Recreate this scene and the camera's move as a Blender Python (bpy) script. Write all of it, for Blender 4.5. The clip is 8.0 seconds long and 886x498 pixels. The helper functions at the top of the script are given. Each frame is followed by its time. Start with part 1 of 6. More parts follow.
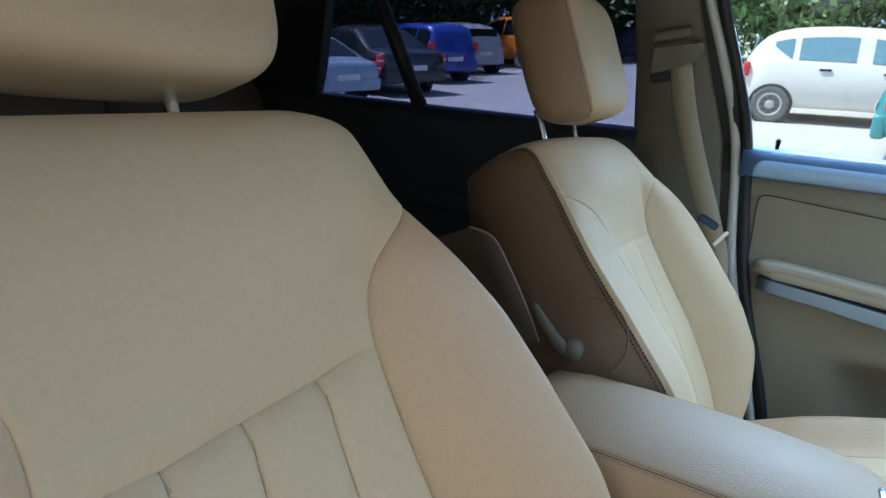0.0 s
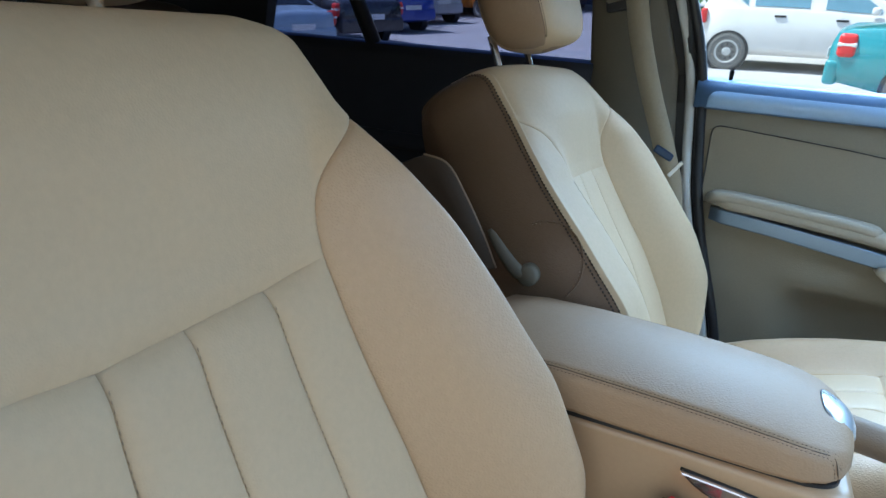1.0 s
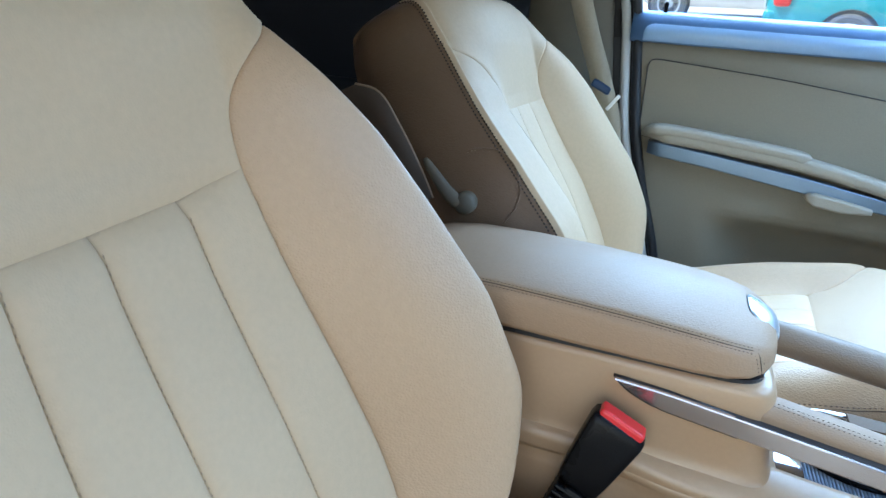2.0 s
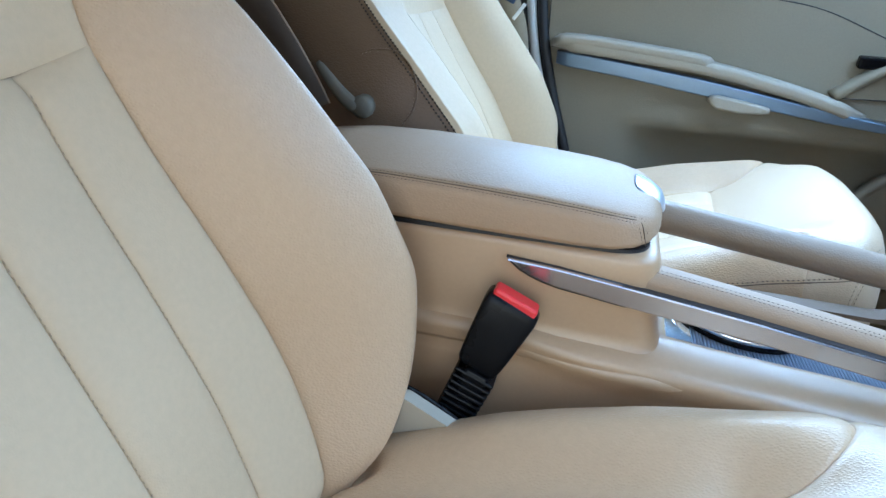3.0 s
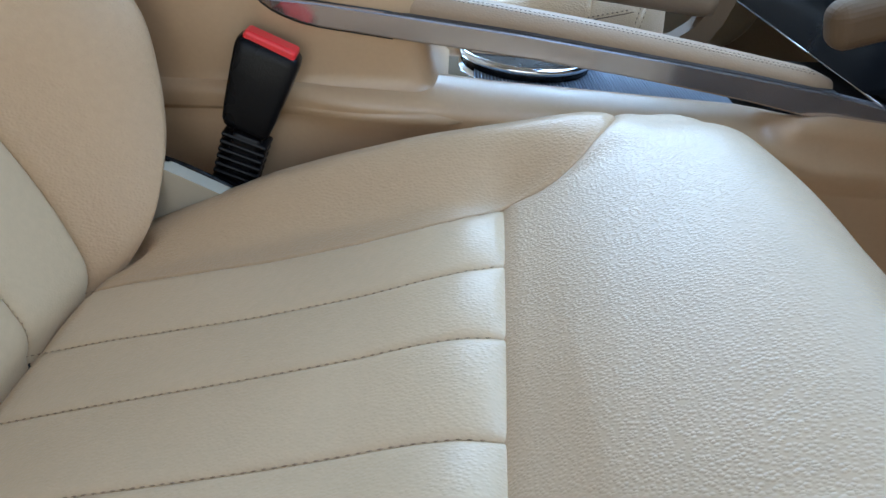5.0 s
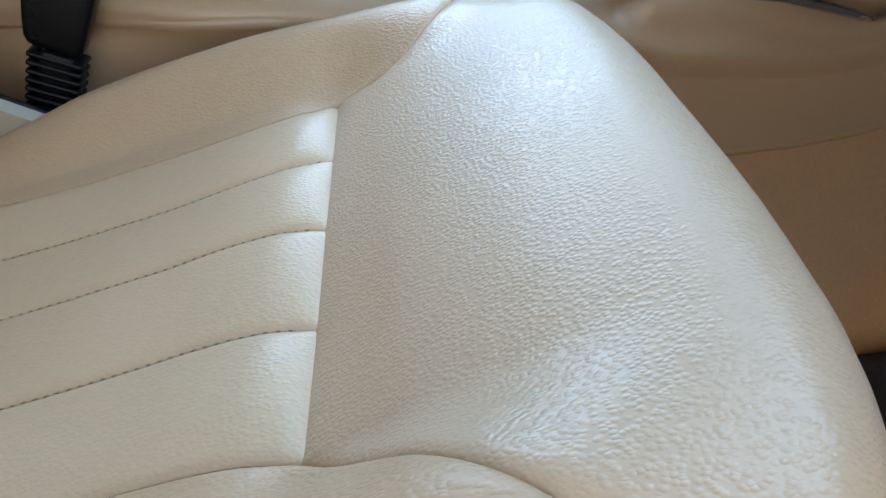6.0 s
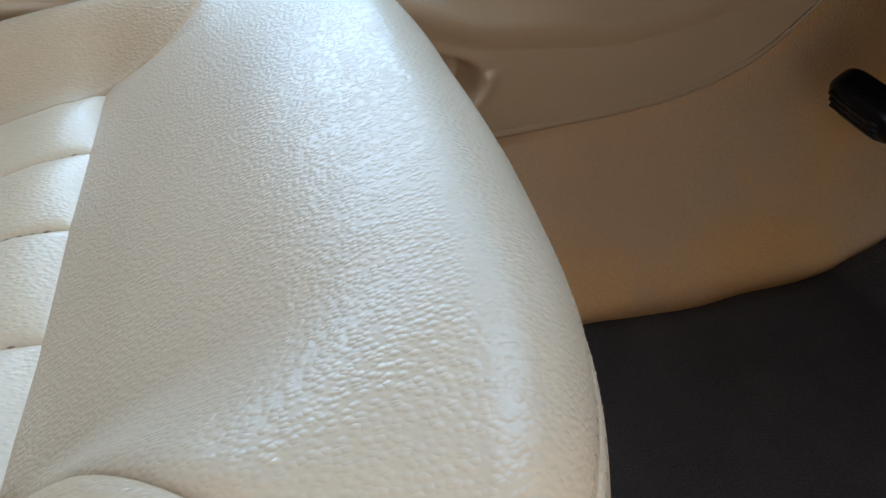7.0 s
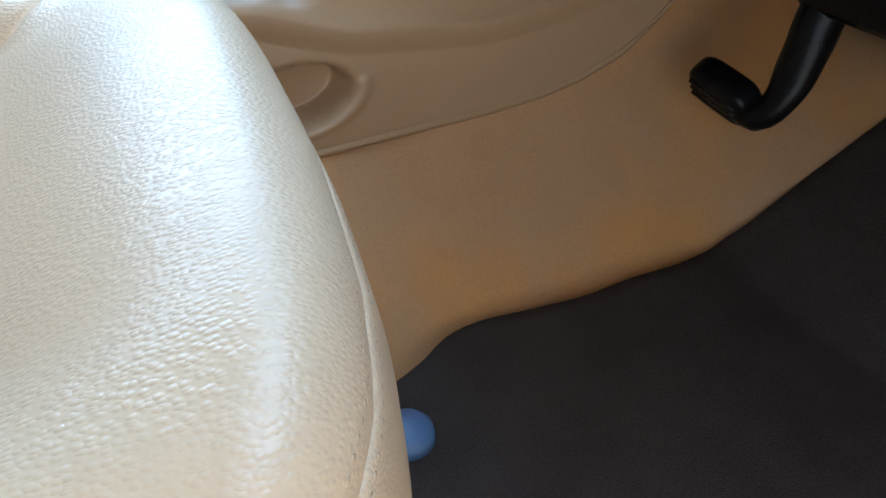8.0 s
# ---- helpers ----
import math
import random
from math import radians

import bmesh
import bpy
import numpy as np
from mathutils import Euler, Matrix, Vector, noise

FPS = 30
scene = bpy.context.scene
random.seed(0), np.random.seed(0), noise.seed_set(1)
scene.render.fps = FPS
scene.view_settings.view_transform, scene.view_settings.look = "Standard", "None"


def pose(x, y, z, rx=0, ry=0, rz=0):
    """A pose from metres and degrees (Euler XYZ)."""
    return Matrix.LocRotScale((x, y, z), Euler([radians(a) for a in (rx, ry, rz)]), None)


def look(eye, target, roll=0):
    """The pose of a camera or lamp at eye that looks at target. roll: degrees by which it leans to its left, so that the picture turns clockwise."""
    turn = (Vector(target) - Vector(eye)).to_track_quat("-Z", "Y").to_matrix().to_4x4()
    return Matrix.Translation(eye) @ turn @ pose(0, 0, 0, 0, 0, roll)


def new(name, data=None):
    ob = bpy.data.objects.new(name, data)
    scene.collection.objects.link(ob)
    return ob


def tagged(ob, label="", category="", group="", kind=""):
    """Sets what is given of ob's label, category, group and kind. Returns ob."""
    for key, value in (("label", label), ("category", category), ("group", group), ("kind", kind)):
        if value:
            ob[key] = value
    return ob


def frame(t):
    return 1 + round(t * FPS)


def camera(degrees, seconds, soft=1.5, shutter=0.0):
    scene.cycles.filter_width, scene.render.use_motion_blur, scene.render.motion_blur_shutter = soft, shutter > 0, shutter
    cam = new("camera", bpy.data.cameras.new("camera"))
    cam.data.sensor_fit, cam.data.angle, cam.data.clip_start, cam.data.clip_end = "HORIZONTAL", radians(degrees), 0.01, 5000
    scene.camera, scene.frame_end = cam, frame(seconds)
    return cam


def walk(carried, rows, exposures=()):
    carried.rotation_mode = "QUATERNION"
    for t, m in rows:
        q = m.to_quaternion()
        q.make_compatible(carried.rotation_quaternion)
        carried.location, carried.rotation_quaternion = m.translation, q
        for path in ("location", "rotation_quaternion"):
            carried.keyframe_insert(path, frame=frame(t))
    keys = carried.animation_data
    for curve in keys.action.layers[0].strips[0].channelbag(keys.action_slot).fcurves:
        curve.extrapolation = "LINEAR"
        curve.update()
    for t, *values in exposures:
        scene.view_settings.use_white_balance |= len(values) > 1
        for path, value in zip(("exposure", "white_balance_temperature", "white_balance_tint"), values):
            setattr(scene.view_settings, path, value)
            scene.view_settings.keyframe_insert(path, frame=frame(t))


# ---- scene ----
cam = camera(67.5, 8.0)
PATH = [
    (0, (0.366, -0.307, 0.811), (-0.525, 1.431, 0.381), 6.2),
    (0.5, (0.374, -0.305, 0.795), (-0.463, 1.444, 0.303), 6.0),
    (1, (0.378, -0.3, 0.775), (-0.388, 1.464, 0.225), 5.8),
    (2.5, (0.427, -0.291, 0.709), (-0.105, 1.506, 0.009), 4.2),
    (3, (0.457, -0.29, 0.682), (0.032, 1.503, -0.096), 3.5),
    (3.5, (0.486, -0.291, 0.658), (0.191, 1.485, -0.211), 3.0),
    (4, (0.508, -0.291, 0.633), (0.326, 1.461, -0.315), 2.7),
    (4.5, (0.529, -0.286, 0.601), (0.432, 1.417, -0.444), 2.2),
    (4.7, (0.537, -0.287, 0.587), (0.478, 1.399, -0.487), 2.1),
    (5.8, (0.6, -0.292, 0.536), (0.733, 1.288, -0.683), -0.3),
    (6, (0.613, -0.292, 0.527), (0.81, 1.267, -0.71), 0.3),
    (6.5, (0.64, -0.292, 0.515), (1.004, 1.229, -0.731), 1.9),
    (7, (0.674, -0.291, 0.508), (1.179, 1.19, -0.737), 2.3),
    (7.5, (0.699, -0.295, 0.509), (1.318, 1.154, -0.723), 2.3),
    (8, (0.716, -0.306, 0.507), (1.418, 1.109, -0.718), 2.7),
]
walk(cam, [(t, look(eye, target, roll)) for t, eye, target, roll in PATH],
     [(0, 1.16, 5900, 4.5), (1, 1.25, 5700, 4.5), (2.5, 1.79, 5430, 6), (3.5, 1.56, 5480, 6.5), (4.5, 1.33, 5760, 7.5), (5.8, 1.28, 6080, 8.5), (6.5, 1.2, 6020, 8), (7, 1.27, 5980, 7), (7.5, 1.62, 5980, 8), (8, 1.7, 6060, 8)])

# ---- light ----
world = bpy.data.worlds.new("sky")
scene.world = world
world.use_nodes = True
wn = world.node_tree
sky = wn.nodes.new("ShaderNodeTexSky")
sky.sky_type = "NISHITA"
sky.sun_disc = False
sky.sun_elevation = radians(56)
sky.sun_rotation = radians(-115)
wn.links.new(sky.outputs[0], wn.nodes["Background"].inputs[0])
wn.nodes["Background"].inputs[1].default_value = 0.105

sun = new("sun", bpy.data.lights.new("sun", "SUN"))
sun.data.energy, sun.data.angle, sun.data.color = 3.6, radians(0.5), (1.0, 0.95, 0.88)
sun.matrix_world = look((-3, -1.4, 5.0), (0, 0, 0))

door_light = new("open_door_daylight", bpy.data.lights.new("open_door_daylight", "AREA"))
door_light.data.shape, door_light.data.size, door_light.data.size_y = "RECTANGLE", 0.85, 0.7
door_light.data.energy, door_light.data.color = 0.55, (1.0, 0.87, 0.62)
door_light.data.spread = radians(130)
door_light.matrix_world = look((0.52, -0.62, 0.50), (0.42, 0.6, 0.30))

screen_light = new("windscreen_daylight", bpy.data.lights.new("windscreen_daylight", "AREA"))
screen_light.data.shape, screen_light.data.size, screen_light.data.size_y = "RECTANGLE", 1.35, 0.60
screen_light.data.energy, screen_light.data.color = 3.8, (0.53, 0.74, 1.0)
screen_light.data.spread = radians(130)
screen_light.matrix_world = look((1.16, 0.38, 0.99), (0.88, 0.38, 0.10))

window_light = new("side_window_daylight", bpy.data.lights.new("side_window_daylight", "AREA"))
window_light.data.shape, window_light.data.size, window_light.data.size_y = "RECTANGLE", 0.95, 0.28
window_light.data.energy, window_light.data.color = 2.75, (0.52, 0.73, 1.0)
window_light.data.spread = radians(100)
window_light.matrix_world = look((0.67, 1.21, 0.94), (0.72, 0.45, 0.12))


# ---- materials ----
def material(name, color, rough=0.5, metal=0.0, vary=0.08, vary_scale=9.0, grain=None, coat=0.0, spec=0.5, stain=0.0):
    """grain: (kind, cells per metre, relief in metres); vary: lightness variation; stain: broad darker patches."""
    m = bpy.data.materials.new(name)
    m.use_nodes = True
    nt = m.node_tree
    b = nt.nodes["Principled BSDF"]
    b.inputs["Roughness"].default_value = rough
    b.inputs["Metallic"].default_value = metal
    b.inputs["Coat Weight"].default_value = coat
    b.inputs["Coat Roughness"].default_value = 0.08
    b.inputs["Specular IOR Level"].default_value = spec
    co = nt.nodes.new("ShaderNodeTexCoord")
    n1 = nt.nodes.new("ShaderNodeTexNoise")
    n1.inputs["Scale"].default_value, n1.inputs["Detail"].default_value = vary_scale, 6
    nt.links.new(co.outputs["Object"], n1.inputs["Vector"])
    n2 = nt.nodes.new("ShaderNodeTexNoise")
    n2.inputs["Scale"].default_value, n2.inputs["Detail"].default_value = vary_scale * 28, 3
    nt.links.new(co.outputs["Object"], n2.inputs["Vector"])
    add = nt.nodes.new("ShaderNodeMath")
    add.operation = "ADD"
    nt.links.new(n1.outputs[0], add.inputs[0])
    nt.links.new(n2.outputs[0], add.inputs[1])
    rng = nt.nodes.new("ShaderNodeMapRange")
    rng.inputs[1].default_value, rng.inputs[2].default_value = 0.6, 1.4
    rng.inputs[3].default_value, rng.inputs[4].default_value = 1 - vary - stain, 1 + vary
    nt.links.new(add.outputs[0], rng.inputs[0])
    mul = nt.nodes.new("ShaderNodeVectorMath")
    mul.operation = "SCALE"
    mul.inputs[0].default_value = color
    nt.links.new(rng.outputs[0], mul.inputs[3])
    nt.links.new(mul.outputs[0], b.inputs["Base Color"])
    rr = nt.nodes.new("ShaderNodeMapRange")
    rr.inputs[1].default_value, rr.inputs[2].default_value = 0.3, 0.7
    rr.inputs[3].default_value, rr.inputs[4].default_value = max(rough - 0.05, 0.282 if rough > 0.282 else 0.02), min(rough + 0.06, 1)
    nt.links.new(n1.outputs[0], rr.inputs[0])
    nt.links.new(rr.outputs[0], b.inputs["Roughness"])
    if grain:
        kind, scale, relief = grain
        bump = nt.nodes.new("ShaderNodeBump")
        bump.inputs["Strength"].default_value = 1.0
        bump.inputs["Distance"].default_value = relief
        if kind == "leather":
            vo = nt.nodes.new("ShaderNodeTexVoronoi")
            vo.feature = "F1"
            vo.inputs["Scale"].default_value = scale
            stretch = nt.nodes.new("ShaderNodeMapping")
            stretch.inputs["Scale"].default_value = (0.78, 1.15, 1.15)
            nt.links.new(co.outputs["Object"], stretch.inputs["Vector"])
            nt.links.new(stretch.outputs[0], vo.inputs["Vector"])
            cr = nt.nodes.new("ShaderNodeMapRange")
            cr.interpolation_type = "SMOOTHSTEP"
            cr.inputs[1].default_value, cr.inputs[2].default_value = 0.75, 0.1
            nt.links.new(vo.outputs["Distance"], cr.inputs[0])
            patch = nt.nodes.new("ShaderNodeTexNoise")
            patch.inputs["Scale"].default_value = 11
            nt.links.new(co.outputs["Object"], patch.inputs["Vector"])
            pr = nt.nodes.new("ShaderNodeMapRange")
            pr.inputs[1].default_value, pr.inputs[2].default_value, pr.inputs[3].default_value = 0.2, 0.8, 0.62
            nt.links.new(patch.outputs[0], pr.inputs[0])
            hm = nt.nodes.new("ShaderNodeMath")
            hm.operation = "MULTIPLY"
            nt.links.new(cr.outputs[0], hm.inputs[0])
            nt.links.new(pr.outputs[0], hm.inputs[1])
            nt.links.new(hm.outputs[0], bump.inputs["Height"])
        else:
            gn = nt.nodes.new("ShaderNodeTexNoise")
            gn.inputs["Scale"].default_value, gn.inputs["Detail"].default_value = scale, 4
            nt.links.new(co.outputs["Object"], gn.inputs["Vector"])
            nt.links.new(gn.outputs[0], bump.inputs["Height"])
        nt.links.new(bump.outputs[0], b.inputs["Normal"])
    return m


def glass(name, tint, gloss=1.0):
    m = bpy.data.materials.new(name)
    m.use_nodes = True
    nt = m.node_tree
    nt.nodes.remove(nt.nodes["Principled BSDF"])
    tr, gl, fr, mx = (nt.nodes.new(k) for k in ("ShaderNodeBsdfTransparent", "ShaderNodeBsdfGlossy", "ShaderNodeFresnel", "ShaderNodeMixShader"))
    tr.inputs[0].default_value = (*tint, 1)
    gl.inputs["Roughness"].default_value = 0.02
    gl.inputs[0].default_value = (gloss, gloss, gloss, 1)
    fr.inputs[0].default_value = 1.45
    nt.links.new(fr.outputs[0], mx.inputs[0])
    nt.links.new(tr.outputs[0], mx.inputs[1])
    nt.links.new(gl.outputs[0], mx.inputs[2])
    nt.links.new(mx.outputs[0], nt.nodes["Material Output"].inputs[0])
    return m


LEATHER = material("beige_leather", (0.565, 0.42, 0.275), 0.31, vary=0.05, vary_scale=6, spec=0.62, grain=("leather", 500, 0.00025))
LEATHER_FLUTE = material("flute_leather", (0.60, 0.447, 0.285), 0.34, vary=0.05, vary_scale=6, grain=("leather", 460, 0.00018))
# beige seat leather again, the bolsters' warm shading put into its tan
LEATHER_WARM_SHADE = material("warm_shade_bolster_leather", (0.535, 0.37, 0.222), 0.39, vary=0.05, vary_scale=6, spec=0.52, grain=("leather", 430, 0.00030))
LEATHER_ARMREST = material("armrest_leather", (0.39, 0.262, 0.16), 0.48, vary=0.05, vary_scale=8, spec=0.32, grain=("leather", 480, 0.00018))
LEATHER_PLAIN = material("smooth_beige_leather", (0.592, 0.446, 0.282), 0.6, vary=0.05, vary_scale=6, spec=0.25, grain=("leather", 480, 0.0001))
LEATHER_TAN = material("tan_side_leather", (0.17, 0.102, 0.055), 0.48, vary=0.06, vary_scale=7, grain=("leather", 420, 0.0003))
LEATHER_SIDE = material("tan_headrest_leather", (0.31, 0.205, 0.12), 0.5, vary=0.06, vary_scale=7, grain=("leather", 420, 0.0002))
SHELL_BROWN = material("dark_brown_shell", (0.075, 0.048, 0.028), 0.6, vary=0.08, grain=("noise", 700, 0.0002))
THREAD = material("beige_thread", (0.42, 0.31, 0.205), 0.7)
BROWN_THREAD = material("light_brown_thread", (0.33, 0.225, 0.14), 0.7)
SEAM_THREAD = material("deep_brown_thread", (0.042, 0.027, 0.018), 0.7)
DARK_THREAD = material("brown_thread", (0.10, 0.065, 0.04), 0.7)
PLASTIC = material("tan_plastic", (0.475, 0.315, 0.18), 0.34, vary=0.04, spec=0.8, grain=("noise", 900, 0.00012))
PLASTIC_PALE = material("pale_plastic", (0.47, 0.43, 0.345), 0.4, vary=0.03, grain=("noise", 900, 0.00008))
DOOR_SKIN = material("beige_door_vinyl", (0.25, 0.213, 0.15), 0.55, vary=0.05, grain=("leather", 400, 0.0002))
DARK_TRIM = material("dark_trim", (0.02, 0.02, 0.022), 0.45, vary=0.1, grain=("noise", 700, 0.0002))
# blue base stands for the sky reflected in the door rail
SKY_TINT_TRIM = material("glossy_sky_tinted_trim", (0.11, 0.20, 0.38), 0.38, vary=0.06)
PILLAR = material("olive_beige_trim", (0.165, 0.145, 0.105), 0.6, vary=0.06, grain=("noise", 800, 0.0002))
SEAL = material("grey_door_seal", (0.58, 0.58, 0.55), 0.4, vary=0.05)
ALU = material("brushed_aluminium", (0.62, 0.58, 0.585), 0.2, metal=0.85, vary=0.05, vary_scale=20)
CHROME = material("polished_chrome", (0.85, 0.86, 0.88), 0.08, metal=1.0, vary=0.02)
SATIN = material("satin_silver", (0.70, 0.74, 0.78), 0.28, metal=0.8, vary=0.03)
BLACK = material("black_plastic", (0.005, 0.005, 0.006), 0.27, vary=0.15, spec=0.16, grain=("noise", 600, 0.0002))
GLOSS_BLACK = material("gloss_black_panel", (0.008, 0.009, 0.011), 0.16, vary=0.1, spec=0.08)
DULL_BLACK = material("dull_black_plastic", (0.012, 0.012, 0.013), 0.7, vary=0.15, spec=0.12, grain=("noise", 600, 0.0002))
RED = material("red_button", (0.75, 0.025, 0.03), 0.35, vary=0.04)
CARPET = material("tan_carpet", (0.60, 0.34, 0.155), 0.95, vary=0.06, vary_scale=9, grain=("noise", 420, 0.0008), spec=0.1, stain=0.05)
# two carpet tones mixed by broad noise
cn = CARPET.node_tree
mottle, blotch, tones = cn.nodes.new("ShaderNodeMix"), cn.nodes.new("ShaderNodeTexNoise"), cn.nodes.new("ShaderNodeMapRange")
mottle.data_type = "RGBA"
blotch.inputs["Scale"].default_value, blotch.inputs["Detail"].default_value = 4.2, 3
tones.inputs[1].default_value, tones.inputs[2].default_value = 0.42, 0.60
shade = cn.nodes["Principled BSDF"].inputs["Base Color"].links[0].from_node
mottle.inputs[6].default_value, mottle.inputs[7].default_value = (0.56, 0.335, 0.175, 1), (0.68, 0.345, 0.125, 1)
cn.links.new(next(n for n in cn.nodes if n.type == "TEX_COORD").outputs["Object"], blotch.inputs["Vector"])
cn.links.new(blotch.outputs[0], tones.inputs[0])
cn.links.new(tones.outputs[0], mottle.inputs[0])
cn.links.new(mottle.outputs[2], shade.inputs[0])
MAT = material("black_carpet_mat", (0.066, 0.054, 0.048), 0.95, vary=0.3, vary_scale=12, grain=("noise", 500, 0.0025), spec=0.1)
HEADLINER = material("beige_headliner", (0.52, 0.48, 0.40), 0.9, vary=0.05, grain=("noise", 600, 0.0006))
WEBBING = material("beige_webbing", (0.36, 0.32, 0.24), 0.75, vary=0.08, grain=("noise", 900, 0.0004))
BLUE_CLIP = material("blue_plastic_clip", (0.10, 0.19, 0.36), 0.4)
RUBBER = material("ribbed_tray_rubber", (0.30, 0.37, 0.47), 0.35, vary=0.1)
TINTED = glass("tinted_glass", (0.50, 0.52, 0.64))
CLEAR = glass("clear_glass", (0.95, 0.98, 0.98))


# ---- mesh helpers ----
def link_mesh(name, verts, faces, mat, parent=None, label="", smooth=True):
    me = bpy.data.meshes.new(name)
    me.from_pydata([tuple(map(float, v)) for v in verts], [], [tuple(map(int, f)) for f in faces])
    if smooth:
        me.shade_smooth()
    me.materials.append(mat)
    ob = new(name, me)
    if parent:
        ob.parent = parent
    return tagged(ob, label)


def part(name, bm, mat, parent=None, label="", smooth=False):
    me = bpy.data.meshes.new(name)
    bmesh.ops.recalc_face_normals(bm, faces=bm.faces[:])
    bm.to_mesh(me)
    bm.free()
    if smooth:
        me.shade_smooth()
    me.materials.append(mat)
    ob = new(name, me)
    if parent:
        ob.parent = parent
    return tagged(ob, label)


def empty(name, label, category, group="", at=(0, 0, 0)):
    ob = tagged(new(name), label, category, group)
    ob.location = at
    return ob


def merged(pieces):
    verts, faces, n = [], [], 0
    for v, f in pieces:
        verts.extend(v)
        faces.extend([tuple(i + n for i in q) for q in f])
        n += len(v)
    return verts, faces


def grid_faces(nu, nv, flip=False, wrap=False):
    out = []
    for i in range(nu - 1):
        for j in range(nv if wrap else nv - 1):
            k = (j + 1) % nv
            q = (i * nv + j, (i + 1) * nv + j, (i + 1) * nv + k, i * nv + k)
            out.append(q[::-1] if flip else q)
    return out


def loft(rings, caps=True):
    """A closed skin over rings of equally many points."""
    n = len(rings[0])
    verts = [tuple(p) for r in rings for p in r]
    faces = grid_faces(len(rings), n, wrap=True)
    if caps:
        faces += [tuple(range(n)), tuple(range((len(rings) - 1) * n, len(rings) * n))[::-1]]
    return verts, faces


def lofted(name, rings, mat, parent=None, label="", caps=True, smooth=True):
    v, f = loft(rings, caps)
    bm = bmesh.new()
    bv = [bm.verts.new(p) for p in v]
    for q in f:
        bm.faces.new([bv[i] for i in q])
    return part(name, bm, mat, parent, label, smooth)


def smooth_curve(points, n=200):
    """A dense even run along a Catmull-Rom curve through the points."""
    p = np.array(points, float)
    p = np.vstack([2 * p[0] - p[1], p, 2 * p[-1] - p[-2]])
    out = []
    for i in range(1, len(p) - 2):
        t = np.linspace(0, 1, 24, endpoint=False)[:, None]
        a, b, c, d = p[i - 1], p[i], p[i + 1], p[i + 2]
        out.append(0.5 * (2 * b + (c - a) * t + (2 * a - 5 * b + 4 * c - d) * t**2 + (3 * b - a - 3 * c + d) * t**3))
    out = np.vstack(out + [p[-2][None]])
    s = np.r_[0, np.cumsum(np.linalg.norm(np.diff(out, axis=0), axis=1))]
    e = np.linspace(0, s[-1], n)
    return np.stack([np.interp(e, s, out[:, k]) for k in range(out.shape[1])], 1)


def tube_mesh(path, radius, sides=10, flat=1.0, up=(0, 0, 1)):
    """A swept round or oval bar; radius: a number or one for each point; flat: height over width."""
    path = np.array(path, float)
    rad = np.broadcast_to(np.array(radius, float), (len(path),))
    tan = np.gradient(path, axis=0)
    tan /= np.linalg.norm(tan, axis=1)[:, None] + 1e-12
    rings = []
    for p, t, r in zip(path, tan, rad):
        side = np.cross(t, up)
        if np.linalg.norm(side) < 1e-4:
            side = np.cross(t, (1, 0, 0))
        side /= np.linalg.norm(side)
        top = np.cross(side, t)
        a = np.linspace(0, 2 * math.pi, sides, endpoint=False)
        rings.append(p + r * (np.cos(a)[:, None] * side + flat * np.sin(a)[:, None] * top))
    return loft(rings)


def tube(name, path, radius, mat, parent=None, label="", sides=12, flat=1.0, up=(0, 0, 1)):
    v, f = tube_mesh(path, radius, sides, flat, up)
    bm = bmesh.new()
    bv = [bm.verts.new(p) for p in v]
    for q in f:
        bm.faces.new([bv[i] for i in q])
    return part(name, bm, mat, parent, label, True)


def rounded_box(bm, m, size, r=0.004, seg=2):
    """Adds a box of that size at the pose m, its edges rounded."""
    made = bmesh.ops.create_cube(bm, size=1.0, matrix=m @ Matrix.Diagonal((*size, 1)))
    edges = list({e for v in made["verts"] for e in v.link_edges})
    bmesh.ops.bevel(bm, geom=edges, offset=min(r, min(size) * 0.45), segments=seg, affect="EDGES", profile=0.5)
    return bm


def box(name, m, size, mat, parent=None, label="", r=0.004, seg=2):
    return part(name, rounded_box(bmesh.new(), m, size, r, seg), mat, parent, label)


def slab(name, outline, place, thick, mat, parent=None, label="", r=0.003, seg=2):
    """A plate: a flat outline of (a, b), laid by place(a, b, c) for c from 0 to thick, its rims rounded."""
    bm = bmesh.new()
    low = [bm.verts.new(place(a, b, 0)) for a, b in outline]
    top = [bm.verts.new(place(a, b, thick)) for a, b in outline]
    n = len(low)
    bm.faces.new(low[::-1])
    cap = bm.faces.new(top)
    for i in range(n):
        bm.faces.new((low[i], low[(i + 1) % n], top[(i + 1) % n], top[i]))
    if r:
        bmesh.ops.bevel(bm, geom=list(cap.edges), offset=r, segments=seg, affect="EDGES", profile=0.5)
    return part(name, bm, mat, parent, label)


def rounded_outline(corners, r, seg=6):
    """A polygon with its corners rounded; r: a number or one for each corner."""
    out, n = [], len(corners)
    for i in range(n):
        rad = r[i] if isinstance(r, (list, tuple)) else r
        p, a, b = (np.array(corners[k % n], float) for k in (i, i - 1, i + 1))
        u, v = (a - p) / np.linalg.norm(a - p), (b - p) / np.linalg.norm(b - p)
        cut = min(rad, 0.48 * np.linalg.norm(a - p), 0.48 * np.linalg.norm(b - p))
        for t in np.linspace(0, 1, seg + 1):
            out.append(tuple((1 - t) ** 2 * (p + u * cut) + 2 * t * (1 - t) * p + t * t * (p + v * cut)))
    return out


